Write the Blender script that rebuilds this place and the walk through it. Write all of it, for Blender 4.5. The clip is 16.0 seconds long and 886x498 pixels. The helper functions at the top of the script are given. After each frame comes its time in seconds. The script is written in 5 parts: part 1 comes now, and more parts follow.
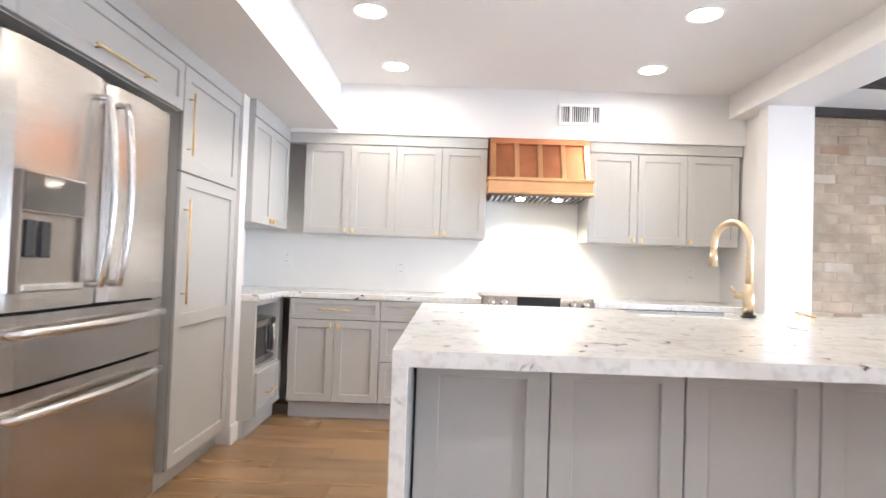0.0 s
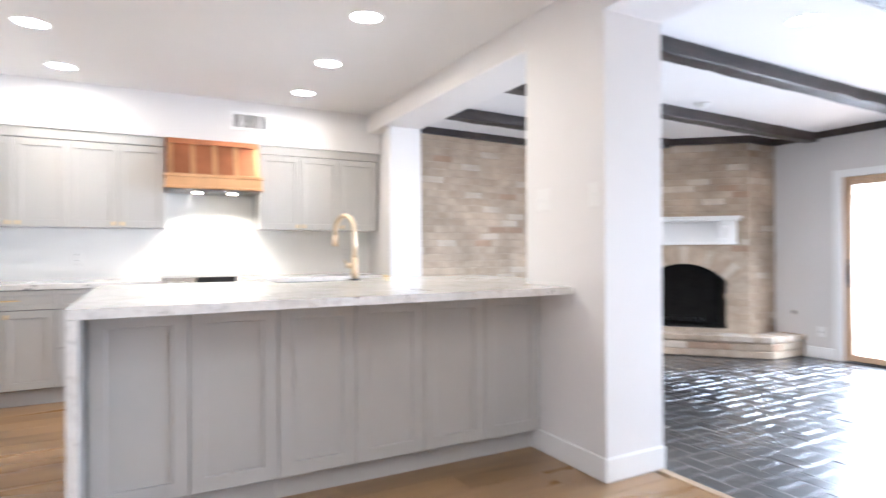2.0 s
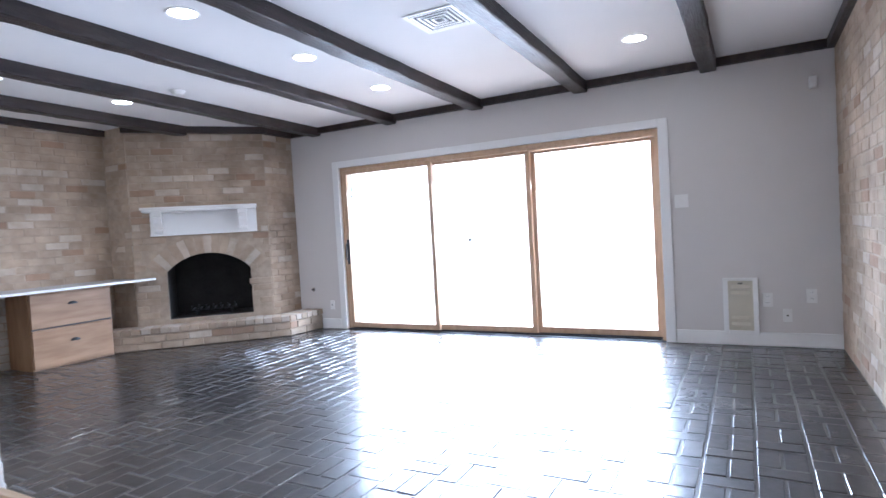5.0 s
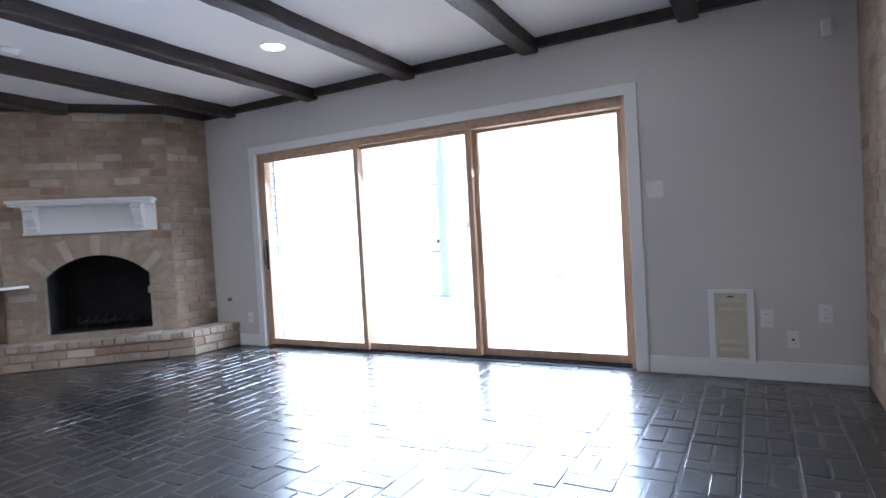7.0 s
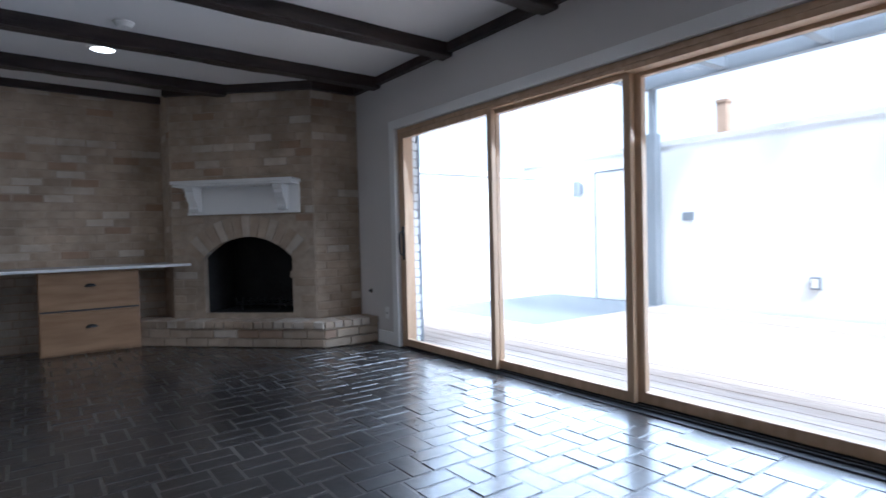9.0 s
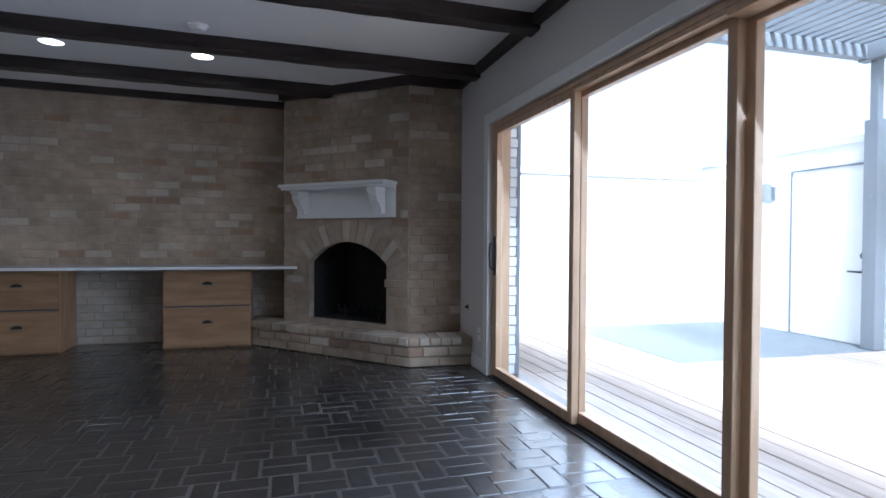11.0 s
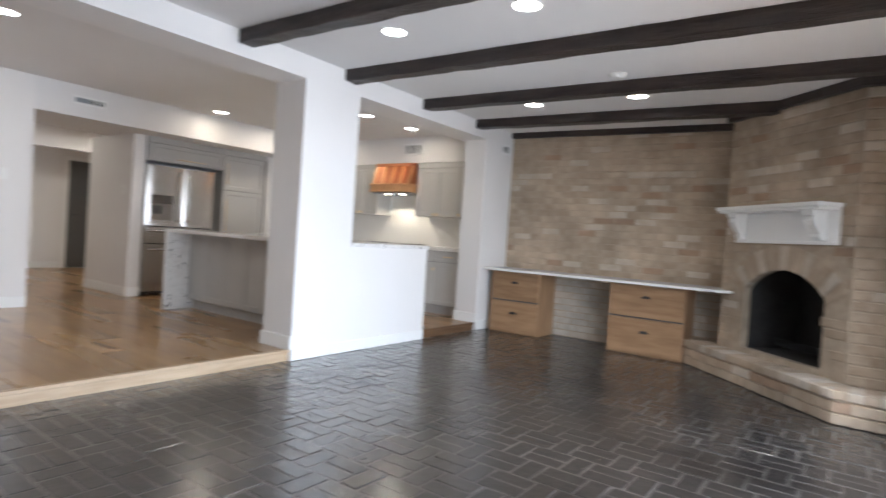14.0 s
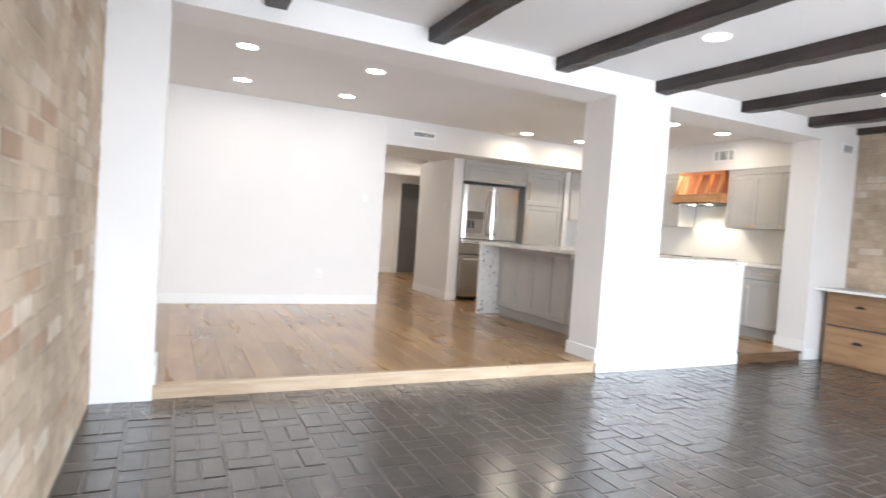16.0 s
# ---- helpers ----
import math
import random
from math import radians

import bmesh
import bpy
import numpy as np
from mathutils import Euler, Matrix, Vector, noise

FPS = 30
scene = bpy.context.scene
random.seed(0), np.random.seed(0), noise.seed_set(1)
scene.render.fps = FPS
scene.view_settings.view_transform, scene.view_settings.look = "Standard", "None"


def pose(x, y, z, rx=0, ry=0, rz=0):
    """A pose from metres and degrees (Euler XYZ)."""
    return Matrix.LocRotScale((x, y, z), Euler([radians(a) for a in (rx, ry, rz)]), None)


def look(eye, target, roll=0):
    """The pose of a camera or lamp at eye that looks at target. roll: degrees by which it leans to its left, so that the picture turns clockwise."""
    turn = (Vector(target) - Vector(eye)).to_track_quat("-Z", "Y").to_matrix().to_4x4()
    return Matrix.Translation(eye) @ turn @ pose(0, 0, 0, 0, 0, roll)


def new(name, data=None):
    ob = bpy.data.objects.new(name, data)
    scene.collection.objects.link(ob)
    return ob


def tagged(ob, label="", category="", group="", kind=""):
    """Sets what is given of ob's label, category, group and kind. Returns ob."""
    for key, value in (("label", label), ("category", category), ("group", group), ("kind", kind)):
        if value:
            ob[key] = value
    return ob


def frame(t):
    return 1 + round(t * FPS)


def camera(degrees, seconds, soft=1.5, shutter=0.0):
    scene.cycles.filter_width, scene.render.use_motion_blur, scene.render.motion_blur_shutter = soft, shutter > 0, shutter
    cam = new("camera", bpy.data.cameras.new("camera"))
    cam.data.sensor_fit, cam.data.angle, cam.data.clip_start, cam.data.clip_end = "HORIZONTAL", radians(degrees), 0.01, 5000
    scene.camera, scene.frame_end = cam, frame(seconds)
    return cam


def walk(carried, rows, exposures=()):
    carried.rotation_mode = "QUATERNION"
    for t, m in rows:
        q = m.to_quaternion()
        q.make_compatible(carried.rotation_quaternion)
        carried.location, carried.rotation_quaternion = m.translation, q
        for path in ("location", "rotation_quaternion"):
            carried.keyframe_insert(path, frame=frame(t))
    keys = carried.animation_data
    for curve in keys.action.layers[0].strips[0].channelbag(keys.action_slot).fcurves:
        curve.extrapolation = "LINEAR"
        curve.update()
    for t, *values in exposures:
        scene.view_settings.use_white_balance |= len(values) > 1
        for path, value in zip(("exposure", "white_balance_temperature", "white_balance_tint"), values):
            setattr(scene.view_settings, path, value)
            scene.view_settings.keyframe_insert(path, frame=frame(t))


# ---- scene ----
cam = camera(76.1, 16.0, shutter=0.6)
PATH = [
    (0, (0.651, 0.15, 1.111), (0.637, 2.149, 1.166), 2.0),
    (0.5, (0.614, -0.127, 1.094), (0.604, 1.873, 1.141), 2.0),
    (1, (0.668, -0.391, 1.083), (0.766, 1.606, 1.128), 1.7),
    (1.5, (0.793, -0.664, 1.076), (1.217, 1.29, 1.112), 1.0),
    (2, (0.773, -0.883, 1.115), (1.709, 0.885, 1.12), -0.3),
    (2.5, (0.999, -0.957, 1.113), (2.186, 0.653, 1.105), -0.9),
    (3, (1.189, -1.162, 1.114), (2.581, 0.274, 1.092), -1.6),
    (3.5, (1.324, -1.414, 1.115), (2.828, -0.096, 1.084), -1.9),
    (4, (1.452, -1.666, 1.123), (3.071, -0.493, 1.063), -3.0),
    (4.5, (1.639, -1.797, 1.109), (3.328, -0.728, 1.036), -3.3),
    (5, (1.847, -1.901, 1.064), (3.606, -0.951, 0.993), -3.3),
    (7.5, (3.572, -2.001, 0.956), (5.305, -1.004, 0.908), -3.2),
    (8, (3.958, -1.955, 0.936), (5.598, -0.811, 0.892), -2.9),
    (8.5, (4.36, -1.957, 0.942), (5.763, -0.532, 0.902), -2.3),
    (9, (4.661, -1.907, 0.921), (5.841, -0.294, 0.869), -1.4),
    (9.5, (4.977, -1.787, 0.93), (5.96, -0.046, 0.878), -0.7),
    (10, (5.261, -1.705, 0.938), (6.061, 0.128, 0.892), -0.3),
    (12.5, (6.443, -1.682, 1.027), (6.33, 0.315, 0.996), 2.0),
    (13, (6.591, -1.785, 1.032), (6.074, 0.147, 1.017), 2.8),
    (13.5, (6.745, -1.887, 1.039), (5.925, -0.063, 1.02), 3.3),
    (14, (6.89, -1.931, 1.026), (5.707, -0.319, 0.986), 3.8),
    (14.5, (6.908, -2.009, 1.029), (5.49, -0.6, 0.969), 4.2),
    (15, (6.877, -2.066, 1.028), (5.296, -0.844, 0.956), 4.3),
    (15.5, (6.855, -2.116, 1.027), (5.15, -1.073, 0.954), 4.3),
    (16, (6.855, -2.165, 1.052), (5.053, -1.3, 0.98), 3.9),
]
walk(cam, [(t, look(eye, target, roll)) for t, eye, target, roll in PATH], exposures=((0, 3.83, 5450, 11), (2.0, 3.82, 5300, 11), (3.5, 3.42, 5150, 12), (5.0, 3.18, 5000, 13), (7.3, 2.25, 5000, 11), (8.5, 1.62, 5000, 10), (10.0, 0.95, 4950, 9), (12.3, 1.97, 5150, 9), (13.5, 2.3, 5600, 9), (14.5, 2.8, 5800, 10), (16, 3.2, 5850, 9)))

# ---- world, sun and large lights ----
world = bpy.data.worlds.new("sky")
scene.world = world
world.use_nodes = True
wn = world.node_tree
sky = wn.nodes.new("ShaderNodeTexSky")
sky.sky_type, sky.sun_disc = "NISHITA", False
sky.sun_elevation, sky.sun_rotation = radians(56), radians(206)
sky.dust_density = 3.0
bg = wn.nodes["Background"]
bg.inputs["Strength"].default_value = 0.15
pale = wn.nodes.new("ShaderNodeHueSaturation")      # hazy white sky
pale.inputs["Saturation"].default_value = 0.04
wn.links.new(sky.outputs["Color"], pale.inputs["Color"])
wn.links.new(pale.outputs["Color"], bg.inputs["Color"])
sun = new("sun", bpy.data.lights.new("sun", "SUN"))
sun.data.energy, sun.data.angle, sun.data.color = 5.0, radians(14), (1.0, 0.96, 0.91)
sun.matrix_world = look((6.5, -6, 10), (9.5, 0, 0))
# the sky's light through the patio opening
skylight = new("patio_skylight", bpy.data.lights.new("patio_skylight", "AREA"))
skylight.data.shape, skylight.data.size, skylight.data.size_y = "RECTANGLE", 3.5, 1.85
skylight.data.energy, skylight.data.color, skylight.data.spread = 30, (0.9, 0.95, 1.0), radians(135)
skylight.matrix_world = look((7.75, 0.62, 0.95), (4.0, 0.62, -1.25))


# ---- materials ----
def material(name, base, rough=0.5, metal=0.0, vary=0.06, scale=6.0, bump=0.0, bump_scale=60.0, rand=0.0, stretch=(1, 1, 1), second=None, coat=0.0, patch=0.0, sheen=0.0, knots=None, coat_rough=0.2, coat_ior=1.5, brushed=0.0):
    """Principled surface: two scales of noise in the colour, fine relief, and a shade per piece."""
    m = bpy.data.materials.new(name)
    m.use_nodes = True
    nt = m.node_tree
    b = nt.nodes["Principled BSDF"]
    b.inputs["Roughness"].default_value, b.inputs["Metallic"].default_value = rough, metal
    b.inputs["Coat Weight"].default_value, b.inputs["Coat Roughness"].default_value = coat, coat_rough
    b.inputs["Coat IOR"].default_value = coat_ior
    b.inputs["Anisotropic"].default_value = brushed
    tc = nt.nodes.new("ShaderNodeTexCoord")
    mp = nt.nodes.new("ShaderNodeMapping")
    mp.inputs["Scale"].default_value = stretch
    info = nt.nodes.new("ShaderNodeObjectInfo")
    add = nt.nodes.new("ShaderNodeVectorMath")
    add.operation = "MULTIPLY_ADD"
    add.inputs[1].default_value = (7.3, 5.1, 3.7)
    nt.links.new(info.outputs["Random"], add.inputs[0])
    nt.links.new(tc.outputs["Object"], add.inputs[2])
    nt.links.new(add.outputs[0], mp.inputs["Vector"])
    n1 = nt.nodes.new("ShaderNodeTexNoise")
    n1.inputs["Scale"].default_value, n1.inputs["Detail"].default_value = scale, 6
    n2 = nt.nodes.new("ShaderNodeTexNoise")
    n2.inputs["Scale"].default_value, n2.inputs["Detail"].default_value = bump_scale, 5
    for n in (n1, n2):
        nt.links.new(mp.outputs["Vector"], n.inputs["Vector"])
    ramp = nt.nodes.new("ShaderNodeValToRGB")
    lo = second or tuple(c * (1 - vary) for c in base)
    hi = base if second else tuple(min(1, c * (1 + vary)) for c in base)
    ramp.color_ramp.elements[0].position, ramp.color_ramp.elements[1].position = 0.32, 0.68
    ramp.color_ramp.elements[0].color, ramp.color_ramp.elements[1].color = (*lo, 1), (*hi, 1)
    nt.links.new(n1.outputs["Fac"], ramp.inputs["Fac"])
    hsv = nt.nodes.new("ShaderNodeHueSaturation")
    mr = nt.nodes.new("ShaderNodeMapRange")
    mr.inputs["To Min"].default_value, mr.inputs["To Max"].default_value = 1 - rand, 1 + rand
    nt.links.new(info.outputs["Random"], mr.inputs["Value"])
    nt.links.new(mr.outputs["Result"], hsv.inputs["Value"])
    nt.links.new(ramp.outputs["Color"], hsv.inputs["Color"])
    colour = hsv.outputs["Color"]
    if patch or sheen:
        geo = nt.nodes.new("ShaderNodeNewGeometry")
        n3 = nt.nodes.new("ShaderNodeTexNoise")
        n3.inputs["Scale"].default_value, n3.inputs["Detail"].default_value = 1.7, 4
        nt.links.new(geo.outputs["Position"], n3.inputs["Vector"])
    if patch:
        pr = nt.nodes.new("ShaderNodeMapRange")
        pr.inputs["From Min"].default_value, pr.inputs["From Max"].default_value = 0.3, 0.7
        pr.inputs["To Min"].default_value, pr.inputs["To Max"].default_value = 1 - patch, 1 + patch * 0.4
        nt.links.new(n3.outputs["Fac"], pr.inputs["Value"])
        mul = nt.nodes.new("ShaderNodeVectorMath")
        mul.operation = "SCALE"
        nt.links.new(colour, mul.inputs[0])
        nt.links.new(pr.outputs["Result"], mul.inputs["Scale"])
        colour = mul.outputs[0]
    if knots:
        kn = nt.nodes.new("ShaderNodeTexNoise")
        kn.inputs["Scale"].default_value, kn.inputs["Detail"].default_value = 2.2, 2
        nt.links.new(mp.outputs["Vector"], kn.inputs["Vector"])
        kr = nt.nodes.new("ShaderNodeMapRange")
        kr.inputs["From Min"].default_value, kr.inputs["From Max"].default_value = 0.65, 0.78
        nt.links.new(kn.outputs["Fac"], kr.inputs["Value"])
        km = nt.nodes.new("ShaderNodeMixRGB")
        km.inputs[2].default_value = (*knots, 1)
        nt.links.new(kr.outputs["Result"], km.inputs[0])
        nt.links.new(colour, km.inputs[1])
        colour = km.outputs[0]
    nt.links.new(colour, b.inputs["Base Color"])
    rr = nt.nodes.new("ShaderNodeMapRange")
    rr.inputs["To Min"].default_value, rr.inputs["To Max"].default_value = max(0.02, rough * 0.8), min(1, rough * 1.2)
    nt.links.new(n2.outputs["Fac"], rr.inputs["Value"])
    rough_out = rr.outputs["Result"]
    if sheen:
        sr = nt.nodes.new("ShaderNodeMapRange")
        sr.inputs["From Min"].default_value, sr.inputs["From Max"].default_value = 0.3, 0.7
        sr.inputs["To Min"].default_value, sr.inputs["To Max"].default_value = -sheen * 0.5, sheen
        nt.links.new(n3.outputs["Fac"], sr.inputs["Value"])
        ra = nt.nodes.new("ShaderNodeMath")
        ra.operation = "ADD"
        nt.links.new(rough_out, ra.inputs[0])
        nt.links.new(sr.outputs["Result"], ra.inputs[1])
        rough_out = ra.outputs[0]
    nt.links.new(rough_out, b.inputs["Roughness"])
    if bump:
        bp = nt.nodes.new("ShaderNodeBump")
        bp.inputs["Strength"].default_value, bp.inputs["Distance"].default_value = bump, 0.01
        nt.links.new(n2.outputs["Fac"], bp.inputs["Height"])
        nt.links.new(bp.outputs["Normal"], b.inputs["Normal"])
    return m


def glow(name, colour, strength):
    m = bpy.data.materials.new(name)
    m.use_nodes = True
    b = m.node_tree.nodes["Principled BSDF"]
    b.inputs["Base Color"].default_value = (*colour, 1)
    b.inputs["Emission Color"].default_value = (*colour, 1)
    b.inputs["Emission Strength"].default_value = strength
    return m


def pane_glass(name):
    m = bpy.data.materials.new(name)
    m.use_nodes = True
    nt = m.node_tree
    nt.nodes.remove(nt.nodes["Principled BSDF"])
    tr, gl, mix, lw, ma = (nt.nodes.new("ShaderNode" + k) for k in ("BsdfTransparent", "BsdfGlossy", "MixShader", "LayerWeight", "Math"))
    tr.inputs["Color"].default_value = (0.97, 0.98, 0.98, 1)
    gl.inputs["Roughness"].default_value = 0.01
    lw.inputs["Blend"].default_value = 0.12
    ma.operation, ma.inputs[1].default_value = "MULTIPLY", 0.3
    nt.links.new(lw.outputs["Facing"], ma.inputs[0])
    nt.links.new(ma.outputs[0], mix.inputs[0])
    nt.links.new(tr.outputs[0], mix.inputs[1])
    nt.links.new(gl.outputs[0], mix.inputs[2])
    nt.links.new(mix.outputs[0], nt.nodes["Material Output"].inputs["Surface"])
    return m


def marble(name):
    m = bpy.data.materials.new(name)
    m.use_nodes = True
    nt = m.node_tree
    b = nt.nodes["Principled BSDF"]
    b.inputs["Roughness"].default_value = 0.12
    tc = nt.nodes.new("ShaderNodeTexCoord")
    big, small, spot = (nt.nodes.new("ShaderNodeTexNoise") for _ in range(3))
    big.inputs["Scale"].default_value, big.inputs["Detail"].default_value, big.inputs["Distortion"].default_value = 4.5, 9, 0.8
    small.inputs["Scale"].default_value, small.inputs["Detail"].default_value = 34, 9
    spot.inputs["Scale"].default_value, spot.inputs["Detail"].default_value, spot.inputs["Distortion"].default_value = 17, 6, 0.9
    for n in (big, small, spot):
        nt.links.new(tc.outputs["Object"], n.inputs["Vector"])
    r1, r2, r3 = (nt.nodes.new("ShaderNodeValToRGB") for _ in range(3))
    r1.color_ramp.elements[0].position, r1.color_ramp.elements[0].color = 0.33, (0.69, 0.67, 0.64, 1)
    r1.color_ramp.elements[1].position, r1.color_ramp.elements[1].color = 0.5, (0.80, 0.79, 0.77, 1)
    r2.color_ramp.elements[0].position, r2.color_ramp.elements[0].color = 0.36, (0.80, 0.79, 0.78, 1)
    r2.color_ramp.elements[1].position, r2.color_ramp.elements[1].color = 0.5, (1, 1, 1, 1)
    r3.color_ramp.elements[0].position, r3.color_ramp.elements[0].color = 0.315, (0.07, 0.065, 0.065, 1)
    r3.color_ramp.elements[1].position, r3.color_ramp.elements[1].color = 0.365, (1, 1, 1, 1)
    nt.links.new(big.outputs["Fac"], r1.inputs["Fac"])
    nt.links.new(small.outputs["Fac"], r2.inputs["Fac"])
    nt.links.new(spot.outputs["Fac"], r3.inputs["Fac"])
    a, c = nt.nodes.new("ShaderNodeMixRGB"), nt.nodes.new("ShaderNodeMixRGB")
    a.blend_type = c.blend_type = "MULTIPLY"
    a.inputs[0].default_value, c.inputs[0].default_value = 0.7, 1.0
    nt.links.new(r1.outputs[0], a.inputs[1])
    nt.links.new(r2.outputs[0], a.inputs[2])
    nt.links.new(a.outputs[0], c.inputs[1])
    nt.links.new(r3.outputs[0], c.inputs[2])
    nt.links.new(c.outputs[0], b.inputs["Base Color"])
    return m


M_WALL = material("wall_paint", (0.795, 0.772, 0.755), 0.6, vary=0.015, scale=1.5, bump=0.05, bump_scale=180)
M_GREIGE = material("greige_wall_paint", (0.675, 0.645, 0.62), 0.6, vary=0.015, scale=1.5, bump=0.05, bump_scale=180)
M_TRIM = material("white_trim_paint", (0.85, 0.845, 0.83), 0.35, vary=0.012, scale=3)
M_CEIL = material("ceiling_paint", (0.76, 0.745, 0.735), 0.8, vary=0.012, scale=2, bump=0.04, bump_scale=220)
M_CAB = material("grey_cabinet_paint", (0.49, 0.482, 0.465), 0.36, vary=0.02, scale=4)
M_CABIN = material("cabinet_shadow_gap", (0.10, 0.10, 0.10), 0.7)
M_GOLD = material("brushed_brass", (0.80, 0.61, 0.32), 0.42, metal=1.0, vary=0.05, scale=20)
M_CHAMP = material("champagne_bronze", (0.72, 0.58, 0.40), 0.36, metal=1.0, vary=0.03)
M_STEEL = material("brushed_stainless", (0.54, 0.505, 0.47), 0.25, metal=1.0, vary=0.05, scale=3, bump=0.03, bump_scale=40, stretch=(1, 1, 40), brushed=0.7)
M_STEELH = material("satin_steel_handle", (0.68, 0.67, 0.66), 0.2, metal=1.0, vary=0.02)
M_DISP = material("dispenser_steel", (0.34, 0.315, 0.29), 0.38, metal=1.0, vary=0.05, scale=8)
M_DISPLAY = material("glossy_grey_display", (0.16, 0.15, 0.14), 0.08, metal=0.6, vary=0.03)
M_BLACK = material("black_plastic", (0.02, 0.02, 0.022), 0.3)
M_DKGLASS = material("dark_glass", (0.015, 0.015, 0.018), 0.06)
M_COPPER = material("aged_copper", (0.57, 0.24, 0.12), 0.34, metal=1.0, vary=0.16, scale=5, bump=0.03, bump_scale=30)
M_COPPERL = material("light_copper_band", (0.80, 0.48, 0.25), 0.3, metal=1.0, vary=0.1, scale=6)
M_STONE = marble("white_granite")
M_SPLASH = material("backsplash_slab", (0.87, 0.86, 0.84), 0.2, vary=0.02, scale=2.5)
M_QUARTZ = material("white_quartz", (0.84, 0.84, 0.83), 0.18, vary=0.02, scale=5)
M_OAK = material("rustic_oak", (0.385, 0.235, 0.103), 0.28, second=(0.285, 0.163, 0.07), scale=2.6, bump=0.0, bump_scale=0.8, rand=0.13, stretch=(0.5, 3, 3), coat=0.35, patch=0.12, knots=(0.17, 0.095, 0.043))
M_NOSE = material("light_oak_nosing", (0.56, 0.43, 0.29), 0.45, second=(0.42, 0.30, 0.19), scale=3, bump=0.08, bump_scale=16, stretch=(9, 1, 9))
M_OAKEND = material("brown_oak_nosing", (0.18, 0.105, 0.055), 0.35, second=(0.12, 0.067, 0.035), scale=3, bump=0.08, bump_scale=16, stretch=(9, 1, 9))
M_ALDER = material("knotty_alder", (0.40, 0.245, 0.132), 0.45, second=(0.28, 0.16, 0.08), scale=3.5, bump=0.08, bump_scale=18, rand=0.08, stretch=(5, 5, 0.8))
M_ALDERH = material("knotty_alder_across", (0.40, 0.245, 0.132), 0.45, second=(0.28, 0.16, 0.08), scale=3.5, bump=0.08, bump_scale=18, rand=0.08, stretch=(0.8, 5, 5))
M_DOORWOOD = material("fir_door_wood", (0.60, 0.42, 0.265), 0.42, second=(0.49, 0.325, 0.195), scale=3, bump=0.06, bump_scale=18, stretch=(7, 7, 1))
M_BEAM = material("dark_stained_beam", (0.050, 0.035, 0.030), 0.45, second=(0.016, 0.011, 0.010), scale=3, bump=0.6, bump_scale=13, rand=0.1, stretch=(1, 6, 6))
M_BRICK = material("buff_brick", (0.515, 0.415, 0.31), 0.85, second=(0.40, 0.308, 0.22), scale=7, bump=0.5, bump_scale=45, rand=0.08, patch=0.34)
M_BRICKL = material("pale_brick", (0.60, 0.53, 0.445), 0.85, second=(0.48, 0.40, 0.31), scale=8, bump=0.5, bump_scale=45, rand=0.06, patch=0.2)
M_BRICKR = material("rosy_brick", (0.41, 0.285, 0.20), 0.85, second=(0.34, 0.235, 0.158), scale=8, bump=0.5, bump_scale=45, rand=0.1, patch=0.25)
M_MORTAR = material("buff_mortar", (0.45, 0.365, 0.275), 0.95, vary=0.14, scale=12, bump=0.5, bump_scale=90, patch=0.3)
M_PAVER = material("dark_sealed_paver", (0.018, 0.0132, 0.0112), 0.45, second=(0.0068, 0.0054, 0.0048), scale=9, bump=0.3, bump_scale=20, rand=0.45, coat=1.0, patch=0.3, sheen=0.1, coat_rough=0.2, coat_ior=1.85)
M_GROUT = material("floor_joint", (0.068, 0.06, 0.053), 0.36, vary=0.45, scale=3.5, bump=0.3, bump_scale=60, patch=0.75, coat=0.6)
M_WASHED = material("limewashed_brick", (0.56, 0.52, 0.455), 0.85, second=(0.44, 0.39, 0.32), scale=9, bump=0.5, bump_scale=45, rand=0.1, patch=0.3)
M_SOOT = material("sooty_firebrick", (0.022, 0.020, 0.019), 0.9, vary=0.3, scale=6, bump=0.3, bump_scale=30)
M_DECK = material("weathered_deck", (0.52, 0.44, 0.38), 0.7, second=(0.40, 0.33, 0.28), scale=3, bump=0.2, bump_scale=30, rand=0.12, stretch=(8, 1, 8))
M_GRAVEL = material("grey_gravel", (0.20, 0.215, 0.23), 0.9, vary=0.35, scale=50, bump=0.8, bump_scale=70)
M_STUCCO = material("white_stucco", (0.84, 0.84, 0.83), 0.85, vary=0.03, scale=3, bump=0.15, bump_scale=70)
M_STEELGREY = material("grey_painted_steel", (0.23, 0.25, 0.27), 0.5, vary=0.05)
M_GROUND = material("courtyard_earth", (0.25, 0.22, 0.19), 0.95, vary=0.2, scale=2)
M_DOORGREY = material("dark_grey_door_paint", (0.10, 0.10, 0.098), 0.45, vary=0.04)
M_PLATE = material("white_plastic_plate", (0.83, 0.82, 0.80), 0.35, vary=0.01)
M_HEATER = material("beige_enamel", (0.62, 0.58, 0.47), 0.4, vary=0.03)
M_GLASS = pane_glass("pane_glass")
M_LAMP = glow("lamp_diffuser", (1.0, 0.93, 0.82), 4.0)
M_LAMPW = glow("hood_lamp_glow", (1.0, 0.85, 0.6), 4.0)
# Near-black colour standing for the shade in slots and vent ducts.
M_SOCKET = material("slot_shadow", (0.05, 0.05, 0.05), 0.6)


# ---- building helpers ----
def ceiling_rise(x):
    """The living ceiling falls gently towards the patio."""
    return 0.045 - 0.0165 * (x - 3.115)


def follow_slope(ob):
    back = ob.matrix_world.inverted()
    for v in ob.data.vertices:
        w = ob.matrix_world @ v.co
        w.z += ceiling_rise(w.x)
        v.co = back @ w
    return ob


